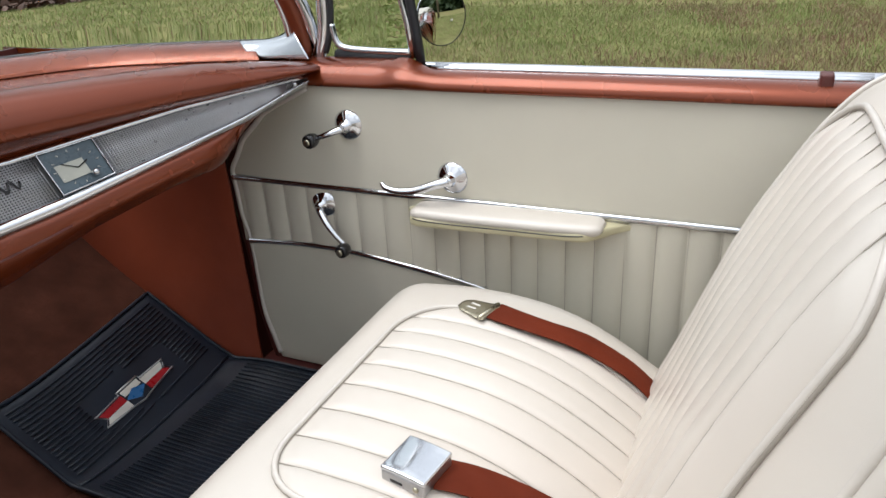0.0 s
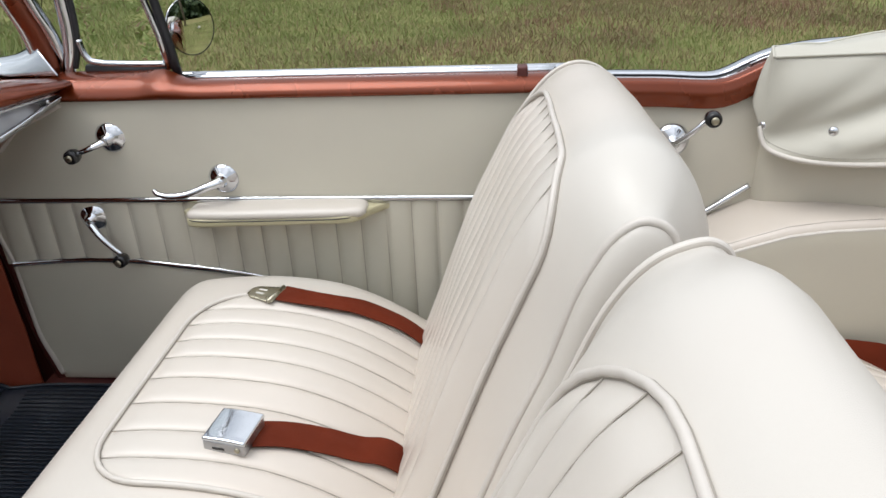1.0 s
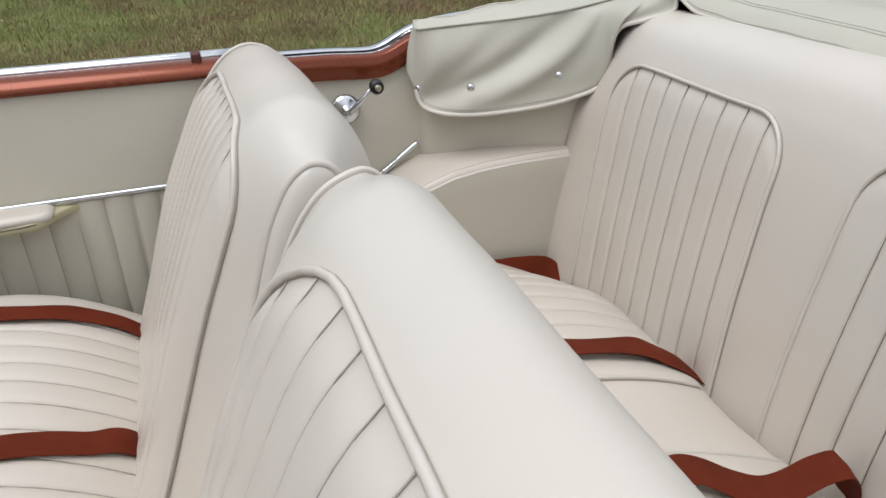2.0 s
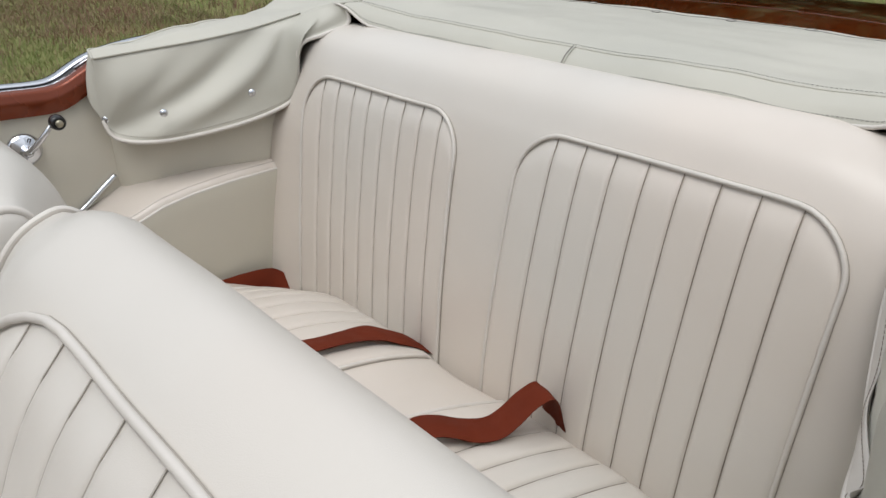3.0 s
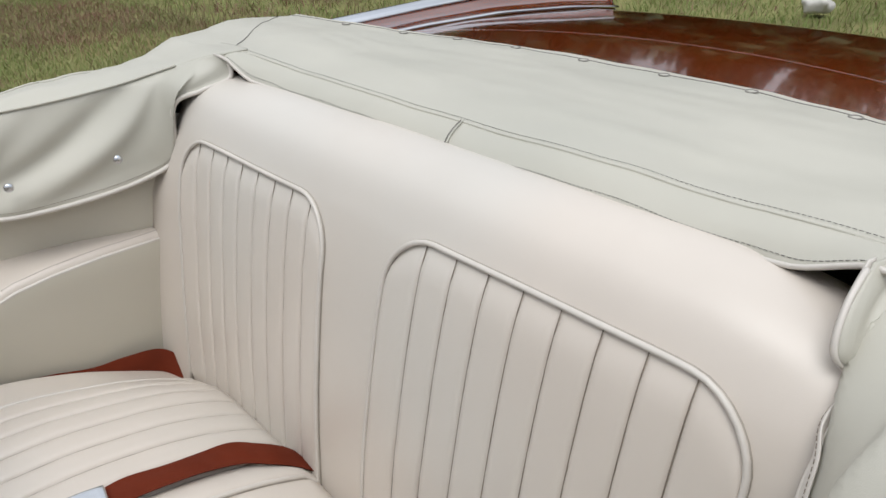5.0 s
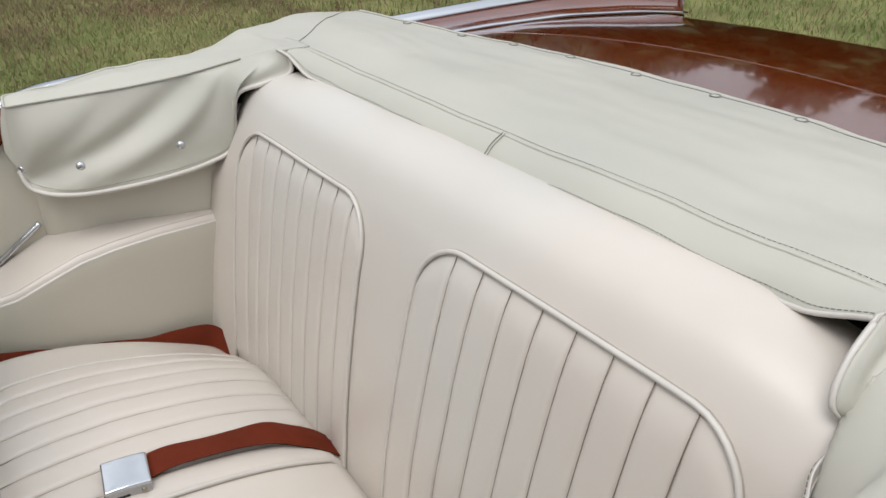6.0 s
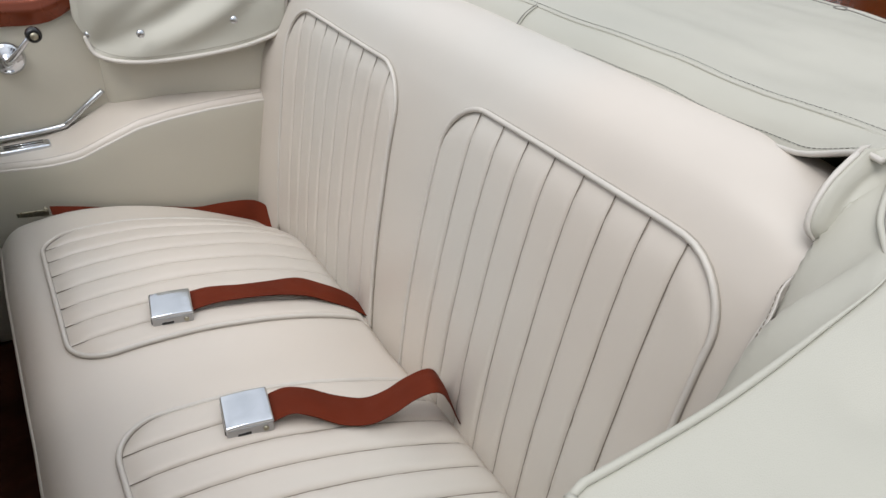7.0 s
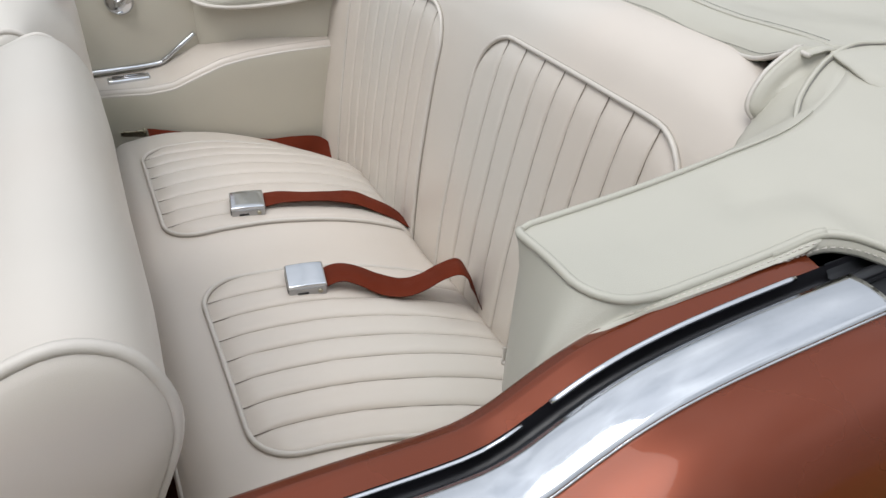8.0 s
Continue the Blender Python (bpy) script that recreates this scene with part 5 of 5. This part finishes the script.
RIGHT_TOP = [(0.624, 0.663, 1.035), (0.72, 0.640, 1.042), (0.808, 0.622, 1.048), (0.90, 0.606, 1.058), (0.974, 0.580, 1.075), (1.022, 0.545, 1.092), (1.052, 0.510, 1.102)]
RIGHT_LOW = [(0.617, 0.664, 0.926), (0.630, 0.646, 0.893), (0.69, 0.606, 0.884), (0.80, 0.582, 0.888), (0.90, 0.562, 0.905), (0.952, 0.549, 0.935), (0.962, 0.534, 1.026), (1.005, 0.512, 1.047), (1.052, 0.498, 1.062), (1.058, 0.505, 1.088)]
LEFT_TOP = [(0.658, 0.613, 1.046), (0.72, 0.616, 1.053), (0.775, 0.616, 1.058), (0.86, 0.609, 1.063), (0.95, 0.598, 1.068), (1.03, 0.572, 1.082), (1.09, 0.542, 1.096), (1.125, 0.530, 1.100)]
LEFT_LOW = [(0.668, 0.602, 0.898), (0.715, 0.591, 0.876), (0.80, 0.575, 0.872), (0.885, 0.551, 0.885), (0.932, 0.534, 0.949), (0.962, 0.532, 0.990), (1.003, 0.528, 1.021), (0.990, 0.516, 1.048), (1.008, 0.511, 1.078), (1.046, 0.510, 1.101)]


def wing_z(side, x, y):
    """Height of a wing's top; the passenger side stands a little fuller over the folded roof."""
    full = 0.011 * smooth(0.66, 0.80, x) * (1 - smooth(0.90, 1.02, x)) if side > 0 else 0.0
    arch = 0.010 * math.exp(-((x - 0.846) / 0.028) ** 2) * smooth(0.655, 0.715, abs(y)) if side < 0 else 0.0
    return boot_z(x, y, 0.018 * smooth(0.84, 0.98, x)) + full + arch


def wing(side, top_pts, low_pts, front_x, outer_front):
    tops, lows = spline(top_pts, 10), spline(low_pts, 10)
    tx, ty = [p.x for p in tops], [p.y for p in tops]
    inner_y = lambda x: float(np.interp(x, tx, ty))
    x_end = 1.10 if side > 0 else 1.125
    out_y = YO if side > 0 else lambda x: sum(YO_DRIVER(x + d) for d in (-0.012, -0.006, 0.0, 0.006, 0.012)) / 5

    def roof(s, t):
        u = (x_end - front_x) * s
        if side < 0:
            for r, near in ((0.032, 1 - t), (0.012, t)):
                v = near * 0.10
                if u < r and v < r:
                    p, q = 1 - u / r, 1 - v / r
                    u, v = r * (1 - p * math.sqrt(1 - q * q / 2)), r * (1 - q * math.sqrt(1 - p * p / 2))
                    t = 1 - v / 0.10 if r > 0.02 else v / 0.10
                    break
        x = front_x + u
        a, b = inner_y(x), out_y(x)
        lead = 0.0 if side < 0 else (1 - s) ** 8 * (0.006 * t + 0.030 * t ** 6)
        y = a + (b - a) * t
        edge = float(np.interp(x, tx, [p.z for p in tops]))
        top = wing_z(side, x, y) - 0.005 * smooth(1.03, 1.09, x)
        z = edge * (1 - smooth(0, 0.5, t)) + top * smooth(0, 0.5, t)
        return Vector((x + lead, y, z + 0.004 * math.sin(math.pi * t)))
    w = part("wing_cover", sided(sheet(roof, 90, 24), side), VINYL_BOOT, boot, "pale boot wing beside the rear seat", thick=0.004)

    def hang(s, t):
        p, q = along(tops, s), along(lows, s)
        v = p.lerp(q, t)
        fold = 0.010 * math.sin(9 * s + 2.2 * t + 0.5) * math.sin(math.pi * t) + (0.018 * math.exp(-((s - 0.62 + 0.42 * t) / 0.06) ** 2) - 0.012 * math.exp(-((s - 0.50 + 0.42 * t) / 0.05) ** 2) + 0.017 * math.exp(-((s - 0.80 + 0.25 * t) / 0.045) ** 2) - 0.008 * math.exp(-((s - 0.28 + 0.20 * t) / 0.05) ** 2)) * math.sin(math.pi * t) ** 0.7
        puff = 0.010 * math.sin(math.pi * min(t * 1.15, 1))
        return Vector((v.x, v.y - (puff + fold) * (1 - s ** 6) * smooth(0, 0.10, s), v.z))
    part("edge_welt", sided(tube([Vector(hang(s, 1.0)) + Vector((0, 0 if side > 0 else -0.003, 0)) for s in np.linspace(0, 1 if side > 0 else 0.97, 90)], 0.0042 if side > 0 else 0.0026), side), WELT, w)
    if side < 0:
        part("hem_band", sided(sheet(lambda s, t: Vector(hang(s, 1.0 - 0.12 * t)) + Vector((0, -0.0050, 0)), 90, 3), side), WELT, w, "folded hem band", thick=0.002)
    part("hem_stitch", sided(stitched([Vector(hang(s, 0.90)) + Vector((0, -0.0058, 0)) if side < 0 else Vector(hang(s, 0.94)) + Vector((0, -0.0012, 0)) for s in np.linspace(0, 1, 90)]), side), STITCH_AND_SHADE, w)
    if side > 0:
        part("top_welt", sided(tube([along(tops, s) + Vector((0, -0.001, 0.002)) for s in np.linspace(0, 0.72, 50)], 0.0022), side), VINYL_BOOT, w)

    # front end and outer side
    rim = [roof(0, t) for t in np.linspace(0, 1, 14 if side > 0 else 34)] + [roof(s, 1) for s in np.linspace(0.02, 0.40, 20 if side > 0 else 44)]
    if side > 0:
        hem_pts = [lows[0], (front_x - 0.016, lows[0].y + 0.012, lows[0].z + 0.030), (front_x - 0.010, 0.5 * (lows[0].y + outer_front) + 0.01, BELT(front_x) - 0.045), (front_x + 0.006, outer_front - 0.002, BELT(front_x) - 0.006), (front_x + 0.05, YO(front_x + 0.05) - 0.002, BELT(front_x + 0.05) - 0.002), (0.80, YO(0.80) - 0.002, BELT(0.80) - 0.002)]
    else:
        hem_pts = [lows[0], (0.652, 0.622, 0.897), (0.634, 0.655, 0.918), (0.621, 0.688, 0.955), (0.619, 0.700, 0.985), (0.634, 0.707, BELT(0.634) - 0.014), (0.664, 0.717, BELT(0.664)), (0.70, 0.7235, BELT(0.70) + 0.002), (0.75, 0.7265, BELT(0.75) + 0.002), (0.79, 0.727, BELT(0.79) + 0.002), (0.825, 0.728, 1.050)]
    hem = spline(hem_pts, 10)
    bow = lambda s, t: along(rim, s).lerp(along(hem, s), t) + Vector((-0.006 * math.sin(math.pi * t) * (1 - s) * smooth(0, 0.2, s), (0.002 * math.sin(math.pi * t) * smooth(0.45, 0.6, s)) if side < 0 else 0, 0))

    def drape(s, t):
        """One cloth: the front end, then round the corner along the seat."""
        cloth = lambda s: bow(1 - s / 0.45, t) if s < 0.45 else Vector(hang((s - 0.45) / 0.55, t))
        soft = 0.040 * smooth(0, 0.22, t) * smooth(0.12, 0.06, abs(s - 0.45)) if side < 0 else 0.0
        return sum((cloth(s + soft * k / 4) for k in range(-4, 5)), Vector()) / 9
    part("side_drape", sided(sheet(drape, 120, 16, flip=True), side), VINYL_BOOT, w, "hanging flap with soft folds", thick=0.003)
    if side < 0:
        part("top_welt", sided(tube([roof(0, 0) + Vector((0, 0, 0.001))] + [roof(s, 0) + Vector((0, 0, 0.001)) for s in np.linspace(0.03, 0.70, 50)], [0.0026 - 0.0020 * smooth(0.35, 1.0, k / 50) for k in range(51)]), side), VINYL_BOOT, w)
    part("rim_welt", sided(tube([p + Vector((0, 0, 0.001)) for p in rim], 0.0034 if side < 0 else 0.0022), side), VINYL_BOOT, w)
    back_rim = [Vector((x, out_y(x) + 0.001, wing_z(side, x, out_y(x)))) for x in np.linspace(0.80, 1.36 if side > 0 else 1.12, 30 if side > 0 else 70)]

    def outer(s, t):
        p = along(back_rim, s)
        if side > 0:
            return p + Vector((0, -0.002 * t, -(0.010 + 0.030 * smooth(0.0, 0.05, s)) * t))
        rest = 1 - smooth(0.80, 0.835, p.x)
        return p + Vector((0, (0.0082 * rest + 0.005 * (1 - rest)) * t + 0.002 * math.sin(math.pi * t), -t * (rest * (p.z - BELT(p.x) - 0.0015) + (1 - rest) * 0.013)))
    part("outer_flap", sided(sheet(outer, 40 if side > 0 else 90, 6), side), VINYL_BOOT, w, thick=0.003)
    if side < 0:
        part("rim_stitch", sided(stitched([bow(s, 0.30) + Vector((-0.001, 0.0018, 0)) for s in np.linspace(0.55, 1.0, 60)], 0.0032, 0.0024, 0.0005), side), WELT, w)
    part("outer_stitch", sided(stitched([outer(s, 0.55) + Vector((0, 0.0018, 0)) for s in np.linspace(0, 1, 80)], 0.0032, 0.0024, 0.0005), side), WELT, w)
    part("outer_welt", sided(tube(back_rim, 0.0034), side), VINYL_BOOT, w)
    return w, hang


wr, hang_r = wing(1, RIGHT_TOP, RIGHT_LOW, 0.622, 0.712)
wl, hang_l = wing(-1, LEFT_TOP, LEFT_LOW, 0.656, 0.706)
for p, n in (((0.622, 0.664, 0.928), (-0.8, -0.6, 0)), ((0.701, 0.592, 0.939), (-0.25, -1, 0.1)), ((0.859, 0.552, 0.954), (-0.15, -1, 0.1))):
    snap(Vector(p), n, wr)
part("corner_seam", tube([(x, y, boot_z(x, y) + 0.001) for x, y in [(1.06 + 0.29 * k / 12, 0.515 + 0.28 * k / 12) for k in range(13)]], 0.0007, segs=5), WELT_DARK, boot)
part("corner_seam", tube([(x, -y, boot_z(x, y) + 0.001) for x, y in [(1.15 + 0.20 * k / 12, 0.548 + 0.247 * k / 12) for k in range(13)]], 0.0008, segs=5), WELT_DARK, boot)
corner_line = spline([(1.155, -0.550, 1.104), (1.128, -0.537, 1.103), (1.102, -0.527, 1.101), (1.065, -0.530, 1.0915), (1.034, -0.541, 1.0795), (1.009, -0.554, 1.0695), (0.985, -0.572, 1.067), (0.965, -0.588, 1.064)], 6)
piping = part("corner_piping", tube(corner_line, [0.0026 - 0.0012 * smooth(0.75, 1.0, k / (len(corner_line) - 1)) for k in range(len(corner_line))]), VINYL_BOOT, boot, "piping round the corner fold")
# dark tube just below the piping paints the shade along its foot
part("piping_seam", tube([p + Vector((0.0016, -0.0018, -0.0012)) for p in corner_line], 0.0017, segs=6), WELT_DARK, piping)


# ---------------------------------------------------------------- seat belts
def strap(points, width, side_dir, twist=None, n=10):
    """A flat webbing strip of two faces through points; side_dir: its width direction at each point."""
    pts = spline(points, n)
    dirs = spline(side_dir, n)

    def f(s, t):
        p, d = along(pts, s), along(dirs, s).normalized()
        up = (along(pts, min(s + 0.01, 1)) - along(pts, max(s - 0.01, 0))).cross(d).normalized()
        return p + d * (t - 0.5) * width + up * 0.0009 * math.cos(math.pi * (t - 0.5) * 2)
    return sheet(f, 8 * len(points), 6)


def buckle(belt, centre, yaw, tilt=0.0, roll=0.0):
    """A lift-cover buckle: pressed body, bright cover, side slot and pin. Its strap leaves at +x."""
    m = Matrix.Translation(centre) @ Euler((radians(roll), radians(tilt), radians(yaw))).to_matrix().to_4x4() @ Matrix.Scale(0.9, 4)
    put = lambda g: shaped(g, lambda p: m @ p)
    b = part("buckle", put(shaped(softbox(0.0305, 0.0322, 0.0095, 0.003, (4, 4, 2), 3), lambda p: p + Vector((0, 0, 0.0095)))), BRUSHED, belt, "steel buckle body")
    part("cover", put(shaped(softbox(0.0318, 0.0324, 0.0035, 0.0032, (6, 6, 1), 4), lambda p: Vector((p.x, p.y, p.z + 0.0195 + 0.002 * (1 - (p.x / 0.035) ** 2))))), POLISHED, b, "polished lift cover")
    part("mouth", put(shaped(softbox(0.002, 0.027, 0.005, 0.001, (1, 2, 1), 1), lambda p: p + Vector((-0.0302, 0, 0.010)))), BLACK, b)
    for e in (-1, 1):
        part("side_slot", put(shaped(softbox(0.009, 0.0012, 0.0022, 0.001, (2, 1, 1), 2), lambda p, e=e: p + Vector((-0.008, e * 0.0318, 0.008)))), BLACK, b)
        part("pin", put(lathe([(0.004, 0), (0.004, 0.002), (0.002, 0.003)], (0.020, e * 0.0318, 0.010), (0, e, 0), 12)), STEEL_OLD, b)
    return b


def tongue(belt, centre, yaw, tilt=0.0, roll=0.0, size=0.86):
    m = Matrix.Translation(centre) @ Euler((radians(roll), radians(tilt), radians(yaw))).to_matrix().to_4x4() @ Matrix.Scale(size, 4)
    w = table([-0.034, -0.022, 0.0, 0.012, 0.03], [0.012, 0.0205, 0.024, 0.027, 0.027])
    g = sheet(lambda s, t: m @ Vector((-0.034 + 0.064 * s, w(-0.034 + 0.064 * s) * (2 * t - 1), 0.004 + 0.0012 * math.sin(math.pi * t))), 16, 8)
    tg = part("tongue", g, STEEL_OLD, belt, "dull steel latch tongue", thick=0.0025)
    for e in (-1, 1):
        part("tongue_slot", shaped(softbox(0.009, 0.0022, 0.0008, 0.0006, (2, 1, 1), 1), lambda p, e=e: m @ (p + Vector((-0.008, e * 0.0065, 0.0056)))), WHITE, tg)
    part("tongue_bar", tube([m @ Vector((0.024, -0.030, 0.005)), m @ Vector((0.024, 0.030, 0.005))], 0.0035, segs=8), STEEL_OLD, tg)


Y1 = (0, 1, 0)
def laid(points, top, lift=0.004):
    """Points (x, y, rise) laid on a cushion."""
    return [(x, y, top(x, y) + lift + r) for x, y, r in points]


front_surface = lambda x, y: 0.683 + front_top(x, y)
rear_surface = lambda x, y: 0.006 + rear_top(x, y)
belt = thing("seat_belt", "rust-red lap belt with polished buckle on the front cushion", "seat belt", "seat belts")
part("webbing", strap(laid([(-0.108, 0.184, 0.004), (-0.085, 0.192, 0.004), (-0.057, 0.201, 0.003), (-0.02, 0.210, 0.003), (0.015, 0.219, 0.004), (0.040, 0.228, 0.010), (0.060, 0.233, 0.010), (0.080, 0.232, 0.002), (0.115, 0.222, -0.012), (0.145, 0.215, -0.03)], front_surface), 0.047, [(-0.15, 1, 0), (-0.15, 1, 0), (-0.15, 1, 0.02), (-0.12, 1, 0.03), (-0.1, 1, 0.02), (0, 1, 0.08), (0, 1, 0.1), (0, 1, 0.03), (0, 1, 0), (0, 1, 0)]), WEB, belt, thick=0.0015)
buckle(belt, (-0.132, 0.178, front_surface(-0.13, 0.18)), -8, 3)
belt = thing("seat_belt", "rust-red lap belt with dull steel tongue on the cushion", "seat belt", "seat belts")
part("webbing", strap(laid([(-0.168, 0.520, 0.004), (-0.13, 0.514, 0.005), (-0.09, 0.514, 0.007), (-0.05, 0.523, 0.008), (-0.02, 0.532, 0.006), (0.034, 0.538, 0.008), (0.075, 0.535, 0.004), (0.105, 0.528, -0.004), (0.145, 0.52, -0.02)], front_surface), 0.046, [(0.18, 1, 0), (0.15, 1, -0.04), (0.1, 1, -0.08), (0.05, 1, -0.05), (0, 1, 0.0), (0, 1, -0.06), (0, 1, -0.03), (0, 1, 0), (0, 1, 0)]), WEB, belt, thick=0.0015)
tongue(belt, (-0.194, 0.517, front_surface(-0.194, 0.52) + 0.003), -15, 0)

belt = thing("seat_belt", "rust-red lap belt with polished buckle on the rear cushion", "seat belt", "seat belts")
part("webbing", strap(laid([(0.612, 0.122, 0.004), (0.65, 0.126, 0.007), (0.70, 0.124, 0.008), (0.745, 0.123, 0.010), (0.79, 0.122, 0.012), (0.825, 0.117, 0.007), (0.860, 0.108, 0.003), (0.885, 0.098, -0.006), (0.905, 0.09, -0.02)], rear_surface), 0.047, [(0.1, 1, 0), (0.05, 1, -0.06), (0, 1, -0.14), (0, 1, -0.08), (0.05, 1, 0.10), (0.1, 1, 0.1), (0.15, 1, 0.05), (0.1, 1, 0), (0, 1, 0)]), WEB, belt, thick=0.0015)
buckle(belt, (0.590, 0.116, rear_surface(0.59, 0.116) - 0.004), -9, 2)
belt = thing("seat_belt", "twisted rust-red lap belt with polished buckle, rear cushion", "seat belt", "seat belts")
part("webbing", strap([(x, y + 0.022, z) for x, y, z in [(0.636, -0.160, 0.686), (0.666, -0.164, 0.693), (0.692, -0.176, 0.687), (0.722, -0.190, 0.671), (0.755, -0.201, 0.662), (0.786, -0.203, 0.664), (0.815, -0.206, 0.676), (0.842, -0.214, 0.684), (0.862, -0.212, 0.662), (0.878, -0.209, 0.618), (0.890, -0.207, 0.575)]], 0.047, [(0.15, 1, 0), (0.15, 1, 0.0), (0.2, 1, 0.08), (0.25, 1, 0.12), (0.25, 1, 0.0), (0.2, 1, -0.1), (0.25, 1, -0.1), (0.3, 1, -0.05), (0.25, 1, 0), (0.2, 1, 0), (0, 1, 0)]), WEB, belt, thick=0.0015)
buckle(belt, (0.617, -0.133, rear_surface(0.617, -0.133) - 0.004), -10, 1)
belt = thing("seat_belt", "rust-red lap belt on edge beside the rear cushion", "seat belt", "seat belts")
part("webbing", strap([(0.480, 0.552, 0.642), (0.545, 0.556, 0.621), (0.60, 0.556, 0.603), (0.67, 0.555, 0.587), (0.735, 0.552, 0.569), (0.79, 0.549, 0.566), (0.845, 0.540, 0.560), (0.870, 0.522, 0.538), (0.90, 0.50, 0.50)], 0.044, [(0, 0.5, 0.87), (0, 0.4, 0.92), (0, 0.35, 0.94), (0, 0.3, 0.95), (0, 0.35, 0.94), (0, 0.3, 0.95), (0.2, 0.3, 0.92), (0.5, 0.4, 0.75), (0.5, 0.6, 0.4)]), WEB, belt, thick=0.0015)
tongue(belt, (0.452, 0.552, 0.656), -2, 6, -40, 0.8)


# ---------------------------------------------------------------- floor mat
mat_thing = thing("floor_mat", "ribbed blue-black rubber floor mat with a red, white and blue crest", "floor mat")


def mat_at(x, y, d=0.0):
    k = smooth(-0.845, -0.895, x)
    lift = 0.61 * max(0.0, -0.87 - x)
    flop = 0.02 * smooth(0.60, 0.69, y) * smooth(-0.95, -0.75, x)
    return Vector((x - 0.5 * d * k, y, FLOOR + 0.018 + lift + flop + d + 0.10 * math.exp(-(((y + 0.78) / 1.56 - 0.5) * 8) ** 2)))


def mat_xy(s, t):
    """s up the toe board, t across."""
    y = 0.245 + 0.445 * t
    x1 = -1.045 - 0.05 * t
    return -0.36 + (x1 + 0.36) * s, y


part("mat_sheet", sheet(lambda s, t: mat_at(*mat_xy(s, t)), 50, 24, flip=True), MAT, mat_thing, thick=0.006)
rim = [mat_at(*mat_xy(s, 0), 0.002) for s in np.linspace(0, 1, 40)] + [mat_at(*mat_xy(1, t), 0.002) for t in np.linspace(0.02, 0.98, 20)] + [mat_at(*mat_xy(s, 1), 0.002) for s in np.linspace(1, 0, 40)]
part("mat_rim", tube(rim, 0.004), MAT, mat_thing)
for x in np.arange(-1.07, -0.875, 0.0088):
    for ya, yb in ((0.268, 0.668),):
        pts = [mat_at(x - 0.112 * (y - 0.245), y, 0.0015) for y in np.linspace(ya, yb, 20) if -1.033 - 0.112 * (y - 0.245) < x - 0.112 * (y - 0.245)]
        keep = [p for p in pts if not (-0.992 < p.x < -0.912 and 0.375 < p.y < 0.60)]
        for run in ([p for p in keep if p.y < 0.48], [p for p in keep if p.y >= 0.48]) if len(keep) < len(pts) else (keep,):
            if len(run) > 2:
                part("rib", tube(run, 0.0024, segs=6), MAT, mat_thing)
for y in np.arange(0.265, 0.675, 0.0105):
    part("rib", tube([mat_at(x, y, 0.0015) for x in np.linspace(-0.82, -0.38, 6)], 0.0026, segs=6), MAT, mat_thing)
part("fold_ridge", tube([mat_at(-0.852 - 0.03 * t, 0.25 + 0.43 * t, 0.002) for t in np.linspace(0, 1, 12)], 0.003), MAT, mat_thing)


def crest_at(a, b, d):
    """a along the crest, b across it."""
    b *= 0.62
    o, ea = (-0.938, 0.474), Vector((-0.10, 0.995)).normalized()
    eb = Vector((-ea.y, ea.x))
    return mat_at(o[0] + a * ea.x + b * eb.x, o[1] + a * ea.y + b * eb.y, d)


def crest_piece(points, d, m, name, label=""):
    verts = [crest_at(a, b, d) for a, b in points]
    n = len(verts)
    low = [crest_at(a, b, 0.001) for a, b in points]
    return part(name, (verts + low, [tuple(range(n)), *[(i, (i + 1) % n, n + (i + 1) % n, n + i)[::-1] for i in range(n)]], False), m, mat_thing, label)


ring = [(-0.10, 0.022), (-0.03, 0.026), (-0.03, 0.036), (0.03, 0.036), (0.03, 0.026), (0.10, 0.022), (0.085, -0.002), (0.10, -0.02), (0.03, -0.028), (0.0, -0.034), (-0.03, -0.028), (-0.10, -0.02), (-0.085, -0.002)]
crest_piece(ring, 0.0030, MAT, "crest_base")
part("crest_outline", tube([crest_at(a, b, 0.004) for a, b in ring], 0.0021, closed=True, segs=6), BRUSHED, mat_thing, "silver crest outline")
crest_piece([(-0.092, 0.018), (-0.028, 0.022), (-0.028, 0.0), (-0.082, -0.001)], 0.0042, RED, "crest_field", "red crest field")
crest_piece([(-0.082, -0.003), (-0.028, -0.002), (-0.028, -0.023), (-0.092, -0.017)], 0.0042, WHITE, "crest_field", "white crest field")
crest_piece([(0.028, 0.022), (0.092, 0.018), (0.082, -0.001), (0.028, 0.0)], 0.0042, WHITE, "crest_field", "white crest field")
crest_piece([(0.028, -0.002), (0.082, -0.003), (0.092, -0.017), (0.028, -0.023)], 0.0042, RED, "crest_field", "red crest field")
crest_piece([(-0.024, 0.03), (0.024, 0.03), (0.024, 0.012), (-0.024, 0.012)], 0.0042, WHITE, "crest_field", "white crest field")
crest_piece([(-0.026, 0.0), (0.0, 0.016), (0.026, 0.0), (0.0, -0.022)], 0.0050, BLUE, "crest_field", "blue centre lozenge")
